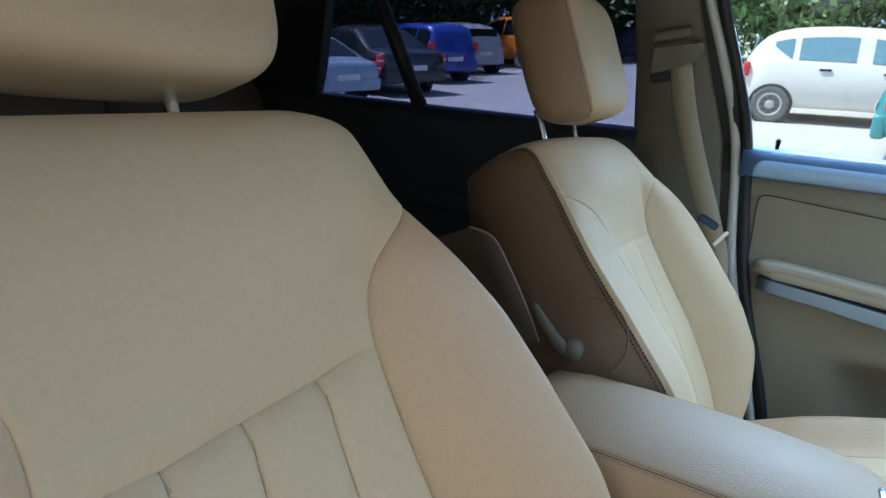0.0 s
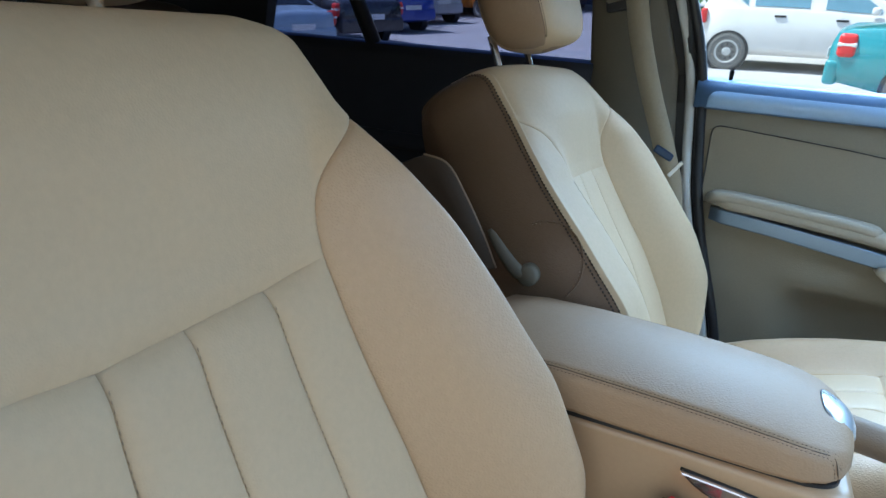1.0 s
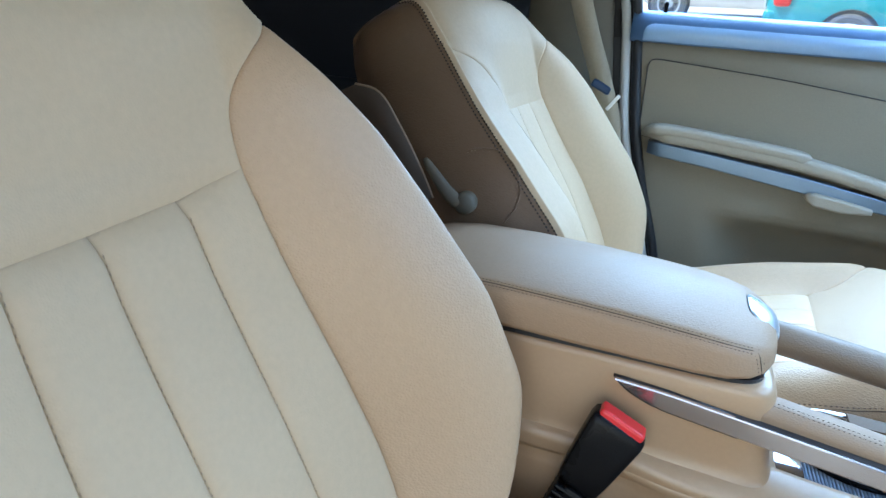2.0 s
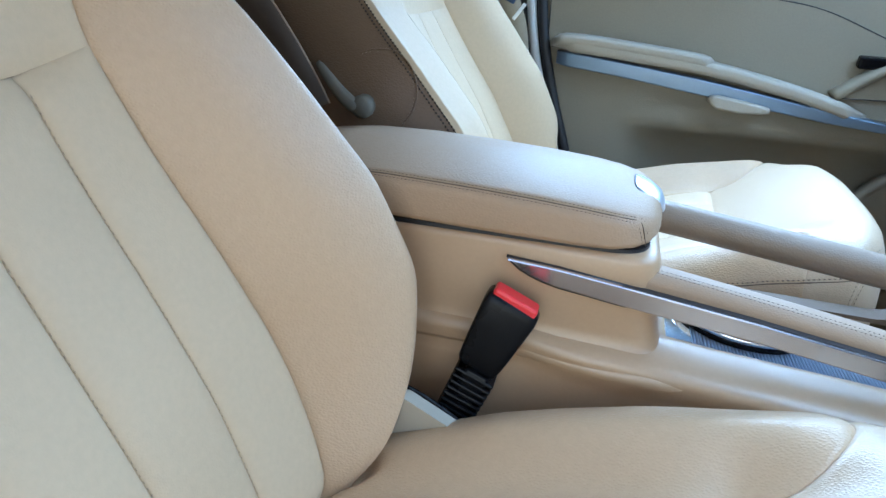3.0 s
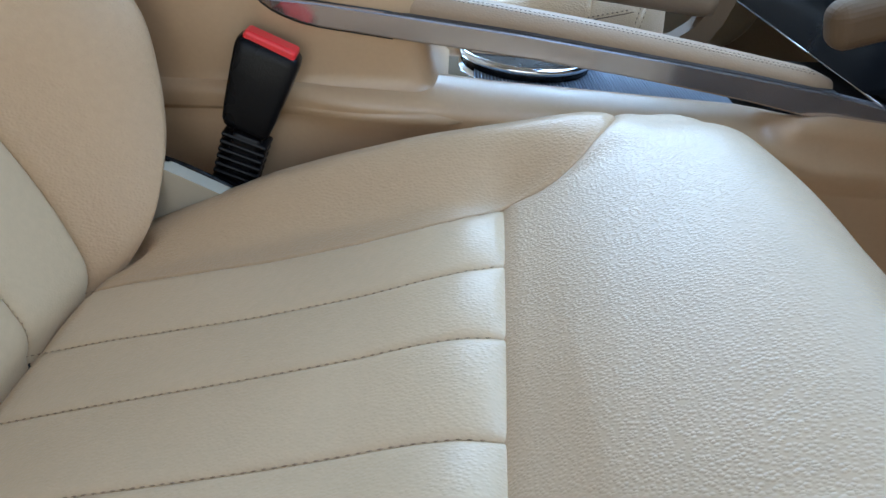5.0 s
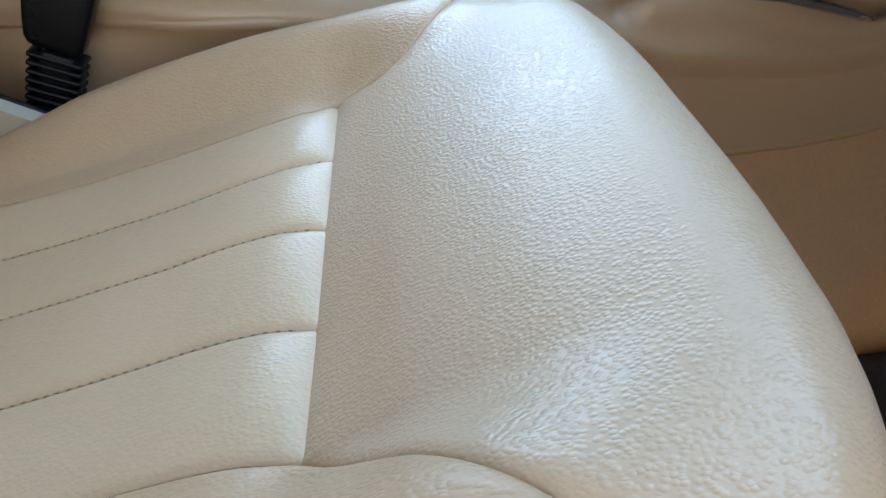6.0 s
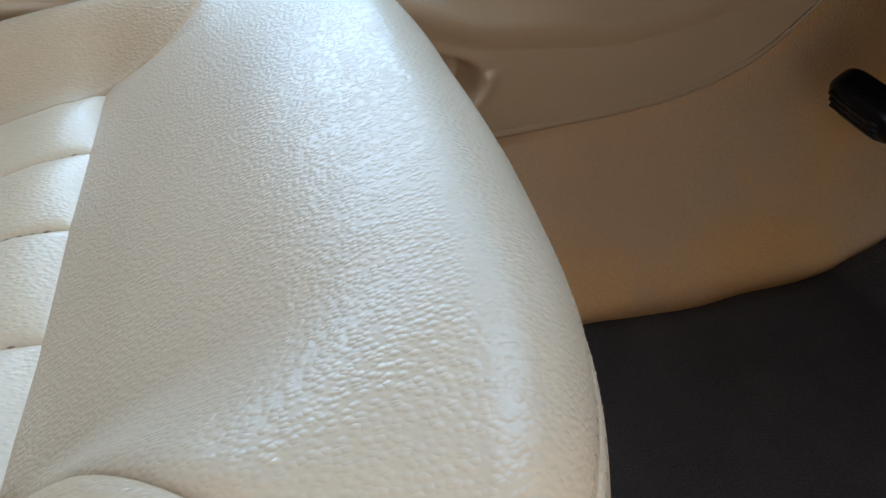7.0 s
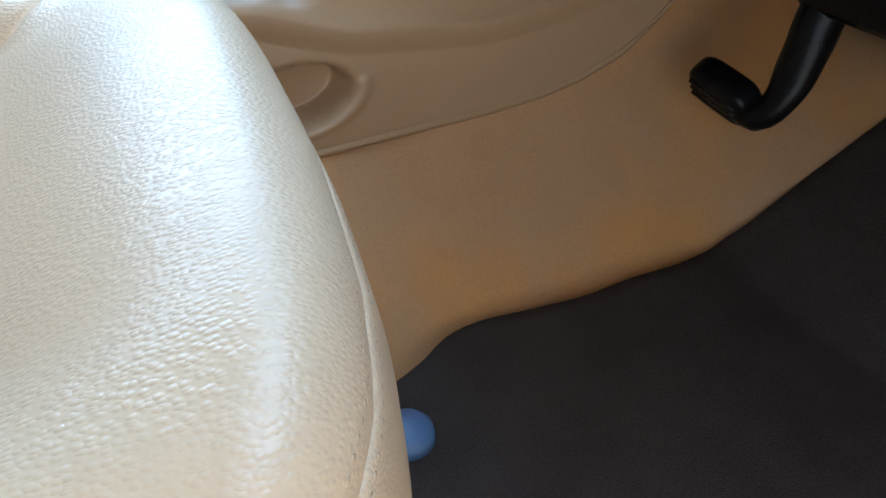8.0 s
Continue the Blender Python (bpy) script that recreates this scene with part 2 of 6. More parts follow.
def spaced(length, n, fine=0.012):
    """Parameters from 0 to 1 over a length, close together near both ends."""
    near = np.array([0, 0.0008, 0.002, 0.0036, 0.0055, 0.008, fine])
    near = near[near < 0.3 * length]
    mid = np.linspace(near[-1], length - near[-1], n)[1:-1]
    return np.r_[near, mid, (length - near)[::-1]] / length


def pad(surface, u, v, tuck=(1, 1, 1, 1), round_r=0.008, depth=0.006, puff=0.0, flip=False, along=None, swell=0.0, ease=(0, 0)):
    """An upholstery panel on surface(u, v), u and v being grids of parameters; its seamed edges (start and end of u, start and end of v)
    are drawn in by depth over round_r (numbers, or one for each edge), towards minus along (or the skin's normal), its middle is raised
    by puff and its last stretch before the end of u by swell; ease: broad end seams fade out towards the start and end of v."""
    p = surface(u, v)
    du, dv = np.gradient(p, axis=0), np.gradient(p, axis=1)
    n = np.cross(du, dv)
    n /= np.linalg.norm(n, axis=2)[..., None] + 1e-12
    if flip:
        n = -n
    ru = np.concatenate([np.zeros((1, p.shape[1])), np.cumsum(np.linalg.norm(np.diff(p, axis=0), axis=2), 0)])
    rv = np.concatenate([np.zeros((p.shape[0], 1)), np.cumsum(np.linalg.norm(np.diff(p, axis=1), axis=2), 1)], 1)
    off, drawn = np.zeros(p.shape[:2]), np.zeros(p.shape[:2])
    wide_r, deep = np.broadcast_to(round_r, 4), np.broadcast_to(depth, 4)
    for on, d, r, h in zip(tuck, (ru, ru[-1] - ru, rv, rv[:, -1:] - rv), wide_r, deep):
        if on:
            x = np.clip(1 - d / r, 0, 1)
            pull = on * h * (x**2.2 if r > 0.02 else 1 - np.sqrt(1 - x * x * 0.98))
            if r > 0.02:
                for k, e in zip(ease, (rv, rv[:, -1:] - rv)):
                    pull = pull * np.clip(e / 0.03, 0, 1) if k else pull
            if along is None:
                off -= pull
            else:
                drawn -= pull
    b = rv / (rv[:, -1:] + 1e-9)
    wide = np.sqrt(np.clip(4 * b * (1 - b), 0, 1))
    if puff:
        long = np.clip(np.minimum(ru, ru[-1] - ru) / 0.03, 0, 1) ** 0.5 if tuck[0] or tuck[1] else 1
        off += puff * wide * long
    if swell:
        off += swell * wide**1.4 * np.exp(-(((ru[-1] - ru) / 0.05) ** 2)) * (1 - np.exp(-(((ru[-1] - ru) / 0.008) ** 2)))
    p = p + n * off[..., None] + (0 if along is None else np.array(along) * drawn[..., None])
    return p.reshape(-1, 3), grid_faces(*p.shape[:2], flip=flip)


def stitch_mesh(path, pitch=0.0052, length=0.0036, r=0.0006):
    """Short threads along a run of points, one after another."""
    path = np.array(path, float)
    s = np.r_[0, np.cumsum(np.linalg.norm(np.diff(path, axis=0), axis=1))]
    pieces = []
    for c in np.arange(pitch, s[-1] - pitch, pitch):
        a, m, b = (np.array([np.interp(c + k, s, path[:, i]) for i in range(3)]) for k in (-length / 2, 0, length / 2))
        t = (b - a) / (np.linalg.norm(b - a) + 1e-9)
        x = np.cross(t, (0.3, 0.5, 0.8))
        x /= np.linalg.norm(x)
        y = np.cross(t, x)
        ring = [m + r * (math.cos(k) * x + math.sin(k) * y) for k in (0, 1.571, 3.142, 4.712)]
        pieces.append(([a, *ring, b], [(0, 1 + i, 1 + (i + 1) % 4) for i in range(4)] + [(5, 1 + (i + 1) % 4, 1 + i) for i in range(4)]))
    return merged(pieces)


# ---- front seats ----
LEAN = radians(22.5)
B_ORIGIN = np.array([0.10, 0.0, 0.62])
B_NORMAL = np.array([math.cos(LEAN), 0, math.sin(LEAN)])
B_RISE = np.array([-math.sin(LEAN), 0, math.cos(LEAN)])


def back_point(y, w, d):
    """A place in the backrest's frame: across, up along it and forward of it."""
    y, w, d = np.broadcast_arrays(y, w, d)
    return B_ORIGIN + y[..., None] * np.array([0, 1.0, 0]) + w[..., None] * B_RISE + d[..., None] * B_NORMAL


CUSHION = smooth_curve([(0.17, 0.206), (0.23, 0.224), (0.30, 0.247), (0.36, 0.265), (0.42, 0.281), (0.48, 0.298), (0.53, 0.3125), (0.56, 0.3185), (0.59, 0.3215), (0.645, 0.352), (0.69, 0.376),
                        (0.725, 0.3895), (0.752, 0.3928), (0.7713, 0.382), (0.7826, 0.350), (0.788, 0.305), (0.788, 0.25), (0.782, 0.17)], 400)
tapered = np.hanning(37) / np.hanning(37).sum()
even = np.stack([np.convolve(np.pad(CUSHION[:, k], 18, mode="reflect", reflect_type="odd"), tapered, "valid") for k in (0, 1)], 1)
CUSHION = CUSHION + np.interp(np.arange(400), [250, 290], [0, 1])[:, None] * (even - CUSHION)
C_LEN = np.r_[0, np.cumsum(np.linalg.norm(np.diff(CUSHION, axis=0), axis=1))]
ACROSS = smooth_curve([(0, 0), (0.07, 0), (0.142, 0), (0.185, 0.0), (0.222, -0.006), (0.250, -0.026), (0.266, -0.062), (0.270, -0.13)], 300)
A_LEN = np.r_[0, np.cumsum(np.linalg.norm(np.diff(ACROSS, axis=0), axis=1))]


def cushion_u(x):
    k = np.argmax(CUSHION[:, 0])
    return np.interp(x, CUSHION[:k, 0], C_LEN[:k])


def cushion_v(y):
    return np.interp(y, ACROSS[:, 0], A_LEN)


R_AXIS = np.linspace(cushion_u(0.2), cushion_u(0.74), 300)
BOLSTER_TOP = np.interp(R_AXIS, cushion_u(np.array([0.2, 0.26, 0.332, 0.391, 0.45, 0.52, 0.575, 0.60, 0.64, 0.69, 0.74])), [0.2167, 0.2435, 0.278, 0.306, 0.329, 0.3524, 0.366, 0.3722, 0.3785, 0.3845, 0.3898])
BOLSTER_TOP = np.convolve(np.pad(BOLSTER_TOP, 15, mode="reflect", reflect_type="odd"), np.hanning(31) / np.hanning(31).sum(), "valid")
RIDGE = BOLSTER_TOP - np.interp(R_AXIS, C_LEN, CUSHION[:, 1])


def insert_width(u, side=1):
    """How far the fluted insert draws in towards the rear, as a share of its front width, on its inner and outer side."""
    w = np.interp(np.interp(u, C_LEN, CUSHION[:, 0]), [0.2, 0.3, 0.36, 0.42, 0.48, 0.52, 0.55, 0.57, 0.5865], [0.97, 0.92, 0.87, 0.84, 0.84, 0.855, 0.885, 0.93, 1.0])
    return np.where(np.asarray(side) > 0, w, 1 - 0.1 * (1 - w))


def cushion_surface(u, v):
    x, z = np.interp(u, C_LEN, CUSHION[:, 0]), np.interp(u, C_LEN, CUSHION[:, 1])
    q = np.abs(v)
    y, drop = np.interp(q, A_LEN, ACROSS[:, 0]), np.interp(q, A_LEN, ACROSS[:, 1])
    ridge = np.interp(u, R_AXIS, RIDGE)
    ridge = ridge - np.where(v > 0, np.interp(x, [0.40, 0.50, 0.60, 0.72, 0.78], [0, 0.005, 0.010, 0.010, 0.004]), np.interp(x, [0.2, 0.3, 0.5, 0.56, 0.60], [0.002, 0.006, 0.016, 0.010, 0]))
    t = np.clip((y - 0.142) / 0.066, 0, 1)
    rise = t * t * (3 - 2 * t)
    front = np.clip((x - 0.60) / 0.18, 0, 1)
    x = x - front * (0.010 * np.clip(y / 0.17, 0, 1) ** 2 + 0.046 * np.clip((y - 0.15) / 0.12, 0, 1.3) ** 2)
    x = x + 0.046 * np.sign(v) * y * np.clip((x - 0.3) / 0.28, 0, 1)
    x = x + front * 0.0032 * np.clip(-v / 0.09, 0, 1) * (1 - 0.6 * np.clip((-v - 0.15) / 0.08, 0, 1))
    z = z - np.interp(x, [0.2, 0.3, 0.36, 0.50, 0.56, 0.59, 0.62], [0.004, 0.007, 0.008, 0.0075, 0.004, 0.002, 0]) * np.clip(1 - (y / 0.118) ** 2, 0, 1)
    z = z - np.interp(x, [0.3, 0.45, 0.58, 0.62], [0.002, 0.006, 0.006, 0]) * np.clip(-v / 0.08, 0, 1)
    low = np.clip((z - 0.17) / 0.1, 0, 1)
    z = z - np.where(v > 0, 0.013 * np.clip((y - 0.04) / 0.16, 0, 1) ** 1.5 * np.clip((x - 0.66) / 0.08, 0, 1), 0)
    return np.stack([x, np.sign(v) * y, z + ridge * rise + drop * (0.4 + 0.6 * low)], -1)


S_KNOTS = [-0.47, -0.43, -0.39, -0.35, -0.31, -0.26, -0.165, -0.07, 0.0, 0.055, 0.104, 0.15, 0.18, 0.21, 0.27]


def seat_table(values):
    """Values at S_KNOTS as a smooth dense table."""
    s = np.linspace(S_KNOTS[0], S_KNOTS[-1], 400)
    v = np.interp(s, S_KNOTS, values)
    k = np.exp(-0.5 * (np.arange(-16, 17) / 7.0) ** 2)
    return np.convolve(np.pad(v, 16, mode="edge"), k / k.sum(), "valid")


S_AXIS = np.linspace(S_KNOTS[0], S_KNOTS[-1], 400)
SEAM_Y = seat_table([0.140, 0.146, 0.156, 0.163, 0.165, 0.163, 0.146, 0.126, 0.115, 0.119, 0.128, 0.130, 0.127, 0.118, 0.105])
CREST_Y = seat_table([0.150, 0.164, 0.190, 0.220, 0.236, 0.246, 0.242, 0.225, 0.206, 0.180, 0.166, 0.166, 0.164, 0.157, 0.145])
CREST_D = seat_table([0.0, 0.025, 0.060, 0.083, 0.097, 0.112, 0.108, 0.087, 0.070, 0.047, 0.012, -0.003, -0.004, -0.004, -0.004])
OUTER_Y = seat_table([0.165, 0.180, 0.215, 0.245, 0.258, 0.264, 0.262, 0.250, 0.226, 0.208, 0.192, 0.187, 0.182, 0.174, 0.162])
OUTER_D = seat_table([-0.03, 0.0, 0.020, 0.045, 0.058, 0.070, 0.062, 0.030, -0.002, -0.026, -0.046, -0.052, -0.045, -0.03, -0.02])
LUMBAR = seat_table([0.5, 0.6, 0.8, 0.95, 1.0, 1.0, 0.85, 0.4, 0.08, 0, 0, 0, 0, 0, 0])
SPINE = smooth_curve([(-0.47, -0.055), (-0.458, -0.022), (-0.435, -0.004), (-0.40, 0.002), (-0.30, 0.004), (-0.2, 0.003), (-0.1, 0.0), (0.0, 0.0), (0.05, 0.003), (0.104, 0.006),
                      (0.148, -0.001), (0.174, -0.015), (0.189, -0.040), (0.194, -0.075), (0.19, -0.115)], 300)
SP_LEN = np.r_[0, np.cumsum(np.linalg.norm(np.diff(SPINE, axis=0), axis=1))]
SP_LEN = SP_LEN - np.interp(0.0, SPINE[:200, 0], SP_LEN[:200])
TOP_S = SP_LEN[-1]


def back_surface(s, v, skew=0.0, lumbar=0.0, lift=0.0, deep=0.0):
    """The backrest's skin: s along its height, 0 at the insert's top seam; v across, 0.5 at the bolster seam, 0.8 at the outer seam, 1 at the rear."""
    w, d = np.interp(s, SP_LEN, SPINE[:, 0]), np.interp(s, SP_LEN, SPINE[:, 1])
    sy, cy, cd, oy, od = (np.interp(s, S_AXIS, t) for t in (SEAM_Y, CREST_Y, CREST_D, OUTER_Y, OUTER_D))
    q = np.abs(v)
    cd = np.where(v < 0, np.minimum(cd, od + 0.005), cd)
    cy = np.where(v < 0, np.maximum(cy, oy - 0.011), cy)
    rear = np.minimum(np.interp(s, [-0.47, -0.06, 0.02, 0.07, 0.11, 0.2], [-0.10, -0.11, -0.128, -0.142, -0.150, -0.150]) - d, od - 0.02)
    rear = rear - deep * np.interp(s, [-0.25, 0.0, 0.1], [0.2, 1, 1])
    ky = [np.zeros_like(sy), sy, sy + 0.42 * (cy - sy), sy + 0.78 * (cy - sy), cy, cy + 0.62 * (oy - cy), oy, oy + 0.014, oy + 0.016, oy - 0.004]
    ka, kb = np.where(v < 0, 0.05, 0.60), np.where(v < 0, 0.30, 0.92)
    sd = np.where(v < 0, 0.6 * np.clip(cd, 0, 1), 0) * lumbar / 0.032 * np.interp(s, [0.0, 0.07], [1, 0.25])
    kd = [np.zeros_like(sy), sd, sd + ka * (cd - sd), sd + kb * (cd - sd), cd, od + 0.58 * (cd - od) + 0.004, od, od + 0.3 * (rear - od), od + 0.7 * (rear - od), rear]
    kv = [0, 0.5, 0.57, 0.63, 0.69, 0.75, 0.8, 0.87, 0.94, 1.0]
    y, dd = np.zeros_like(w + q), np.zeros_like(w + q)
    for i in range(len(kv) - 1):
        t = np.clip((q - kv[i]) / (kv[i + 1] - kv[i]), 0, 1)
        inside = (q >= kv[i]) & (q <= kv[i + 1])
        if i == 0:
            f = np.interp(s, [-0.32, 0.0], [0.5, 0.57])
            fy, fd = np.where(t < 0.5, 2 * t * f, f + (2 * t - 1) * (1 - f)) * ky[1], sd * t**1.35
        else:
            def spline(k):
                a = k[i - 1] if i > 1 else 2 * k[i] - k[i + 1]
                b, c = k[i], k[i + 1]
                e = k[i + 2] if i + 2 < len(k) else 2 * c - b
                return 0.5 * (2 * b + (c - a) * t + (2 * a - 5 * b + 4 * c - e) * t**2 + (3 * b - a - 3 * c + e) * t**3)
            fy, fd = spline(ky), spline(kd)
        y, dd = np.where(inside, fy, y), np.where(inside, fd, dd)
    if lumbar:
        even = np.clip(s / 0.05, 0, 1) * (v < 0) * (q < 0.69)
        dd = dd + even * (cd * (q / 0.69) ** 2.2 - dd)
    k = np.clip((s - 0.10) / 0.10, 0, 1)
    w = w - 0.008 * k * k * (3 - 2 * k) * np.clip((q - 0.45) / 0.3, 0, 1) ** 2
    w = w - (0.022 + 0.4 * deep) * np.clip((s - 0.06) / 0.12, 0, 1) * np.clip((q - 0.78) / 0.22, 0, 1) ** 1.5
    hollow = -np.interp(s, [-0.47, -0.35, 0.02, 0.10, 0.17, 0.22], [0.014, 0.017, 0.017, 0.006, 0.002, 0.0]) * (1 - np.clip(q / 0.5, 0, 1) ** 2)
    k = np.clip((0.69 - q) / 0.19, 0, 1)
    dd = dd + lumbar * k * k * (3 - 2 * k) * np.interp(s, S_AXIS, LUMBAR)
    k = np.clip((0.5 - v) / 0.5, 0, 1)
    y = np.sign(v) * y + skew * (k * k * (3 - 2 * k) + 2.5 * np.clip((-v - 0.25) / 0.3, 0, 1)) * np.interp(s, [-0.3, -0.06], [0, 1])
    w = w + lift * np.clip((s - 0.12) / 0.045, 0, 1) * np.clip((y + 0.1) / 0.25, 0, 1)
    return back_point(y, w, d + dd + hollow)


def mesh_grid(a, b):
    return np.meshgrid(a, b, indexing="ij")


def super_pad(center, half, e1, e2, axes, nu=28, nv=56, waist=None):
    """A closed pillow shape: a superellipsoid with half sizes along three axes."""
    rings = []
    for a in np.linspace(-math.pi / 2 + 0.02, math.pi / 2 - 0.02, nu):
        ca, sa = math.cos(a), math.sin(a)
        r, h = ca**e1, math.copysign(abs(sa) ** e1, sa)
        ring = []
        for b in np.linspace(0, 2 * math.pi, nv, endpoint=False):
            cb, sb = math.cos(b), math.sin(b)
            x, y = r * math.copysign(abs(cb) ** e2, cb), r * math.copysign(abs(sb) ** e2, sb)
            k = waist(h) if waist else 1.0
            ring.append(center + axes[0] * half[0] * x * k + axes[1] * half[1] * y + axes[2] * half[2] * h)
        rings.append(ring)
    return rings


def headrest(seat, d_front, w_low, stitched, posts, post_d, tall=0.2):
    axes = (np.array([0, 1.0, 0]), B_NORMAL, B_RISE)
    c = back_point(0.0, w_low + tall / 2, d_front - 0.055)
    rings = np.array(super_pad(c, (0.142, 0.057, tall / 2), 0.42, 0.52, axes, 32, 60, waist=lambda h: 1.0 - 0.07 * (h < 0) * h * h))
    def panel(first, last):
        p = rings[:, np.arange(first, last + 1) % 60]
        return [tuple(q) for q in p.reshape(-1, 3)], grid_faces(p.shape[0], p.shape[1], flip=True)
    ends = [([tuple(q) for q in r], [tuple(range(60))]) for r in (rings[0], rings[-1])]
    body = link_mesh("headrest", *merged([panel(6, 24), panel(36, 54), *ends]), LEATHER_PLAIN, seat, "padded beige leather headrest with brown double stitching")
    for first in (-6, 24):
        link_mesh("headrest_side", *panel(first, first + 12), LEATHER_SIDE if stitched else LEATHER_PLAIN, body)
    for side in (-1, 1):
        pieces = []
        for dy in (-0.0035, 0.0035) if side < 0 and stitched else ():
            path = []
            for a in np.linspace(-1.25, 1.25, 60):
                h = math.copysign(abs(math.sin(a)) ** 0.42, a)
                r = math.cos(a) ** 0.42
                b = math.radians(37) + dy * 9
                y, d = r * math.cos(b) ** 0.52, r * math.sin(b) ** 0.52
                path.append(c + axes[0] * side * 0.1425 * y * (1.0 - 0.07 * (h < 0) * h * h) + axes[1] * 0.0575 * d + axes[2] * (tall / 2) * h)
            pieces.append(stitch_mesh(path, 0.0046, 0.0038, 0.0010))
        if pieces:
            link_mesh("stitching", *merged(pieces), DARK_THREAD, body, "brown stitching")
        at = posts[(side + 1) // 2]
        post = [back_point(at, w, post_d) for w in np.linspace(0.165, w_low + 0.03, 6)]
        tube("headrest_post", post, 0.006, CHROME, seat, "chrome headrest post")
        tube("post_collar", [back_point(at, w, post_d) for w in (0.180, 0.186, 0.190, 0.1935)], [0.013, 0.013, 0.012, 0.008], BLACK, seat)
    return body


def cushion_height(x, y):
    """The cushion's height near its rear end."""
    y = np.abs(y)
    t = np.clip((y - 0.142) / 0.066, 0, 1)
    return np.interp(x, CUSHION[:150, 0], CUSHION[:150, 1]) + np.interp(cushion_u(x), R_AXIS, RIDGE) * t * t * (3 - 2 * t) + np.interp(y, ACROSS[:, 0], ACROSS[:, 1])


def crease_line():
    """How far forward the backrest meets the cushion, at places across the seat."""
    across = np.linspace(-0.79, 0.79, 81)
    p = back_surface(*np.meshgrid(np.linspace(SP_LEN[0] + 0.01, -0.2, 160), across, indexing="ij"))
    over = np.abs(p[..., 2] - cushion_height(p[..., 0], p[..., 1]))
    k = np.argmin(over, axis=0)
    return p[k, np.arange(81), 1], p[k, np.arange(81), 0]


CREASE_Y, CREASE_X = crease_line()
CREASE_ORDER = np.argsort(CREASE_Y)
CREASE_Y, CREASE_X = CREASE_Y[CREASE_ORDER], CREASE_X[CREASE_ORDER]


def cushion_skin(u, v):
    """The cushion, its rear edge rolled down into the crease before the backrest."""
    p = cushion_surface(u, v)
    near = np.clip(1 - (p[..., 0] - np.interp(p[..., 1], CREASE_Y, CREASE_X)) / 0.014, 0, 1.5)
    p[..., 2] -= 0.0062 * near**2
    return p


def front_seat(at, head_d, head_w, label, shift=(0, 0, 0), skew=0.0, lumbar=0.0, posts=(-0.08, 0.085), post_d=-0.078, sag=(-0.012, -0.018, -0.015, -0.010, -0.004, 0), relief=1.0, lift=0.0, deep=0.0):
    def skin(s, v):
        p = back_surface(s, v, skew, lumbar, lift, deep)
        low = np.clip(1 - (p[..., 2] - cushion_height(p[..., 0], p[..., 1])) / 0.022, 0, 1.4)
        return p - (0.0078 * low**2)[..., None] * B_NORMAL
    seat = empty("front_seat", label, "car seat", "front seats", at)
    # cushion
    u0, u1 = cushion_u(0.20), cushion_u(0.588)
    vi, ve = cushion_v(0.142), A_LEN[-1]
    cu = u0 + (u1 - u0) * spaced(u1 - u0, 60)
    for k in range(4):
        uu, vv = mesh_grid(cu, (-vi + vi / 2 * (k + spaced(vi / 2, 14))))
        mesh = pad(cushion_skin, uu, vv * insert_width(uu, vv), (0, 1, 1, 1), (1, 0.016, 0.006, 0.006), (0, 0.0058, 0.0024, 0.0024), 0.0012, along=(0, 0, 1), swell=0.0035)
        link_mesh("cushion_flute", *mesh, LEATHER_FLUTE, seat)
    def seam_u(q):
        y = np.interp(np.abs(q), A_LEN, ACROSS[:, 0])
        t = np.clip((y - 0.142) / 0.071, 0, 1) ** np.where(q > 0, 0.42, 1.0)
        return cushion_u(0.5865 + np.where(q > 0, 0.098, 0.093) * t) + np.clip(y - 0.213, 0, 1) * 0.3 + np.clip(np.abs(q) - cushion_v(0.262), 0, 1) * 0.12
    for side in (-1, 1):
        q = vi + (ve - vi) * spaced(ve - vi, 44)
        a = spaced(0.4, 60)
        u = u0 + (seam_u(side * q)[None, :] - u0) * a[:, None]
        inner = vi * insert_width(u, side)
        v = side * (inner + (q[None, :] - vi) / (ve - vi) * (ve - inner))
        link_mesh("cushion_bolster", *pad(cushion_skin, u, v, (0, 1, 1, 0), (1, 0.012, 0.007, 1), (0, 0.005, 0.0028, 0), 0.0, side < 0, along=(0, 0, 1)), LEATHER_WARM_SHADE, seat)
    q = np.r_[-(vi + (ve - vi) * spaced(ve - vi, 44))[::-1], (-vi + 2 * vi * spaced(2 * vi, 60))[1:-1], vi + (ve - vi) * spaced(ve - vi, 44)]
    ue = cushion_u(0.784)
    def skirt_u(v):
        return ue - 0.018 - 0.012 * np.clip(-v / 0.1, 0, 1) - 0.010 * np.clip((-v - 0.2) / 0.04, 0, 1)
    a = spaced(0.3, 70)
    u = seam_u(q)[None, :] + (skirt_u(q) - seam_u(q))[None, :] * a[:, None]
    front = link_mesh("front_bolster", *pad(cushion_surface, u, np.broadcast_to(q[None, :], u.shape), (1, 0.6, 0, 0), (0.013, 0.011, 1, 1), (0.0055, 0.0055, 0, 0), along=(0.25, 0, 1)), LEATHER, seat)
    u = skirt_u(q)[None, :] + (C_LEN[-1] - skirt_u(q))[None, :] * spaced(0.1, 16)[:, None]
    link_mesh("front_skirt", *pad(cushion_surface, u, np.broadcast_to(q[None, :], u.shape), (0.6, 0, 0, 0), 0.011, 0.0055, along=(0.25, 0, 1)), LEATHER, seat)
    pieces = []
    for k in (-1, 0, 1):
        run_u = np.linspace(u0 + 0.02, u1 - 0.004, 120)
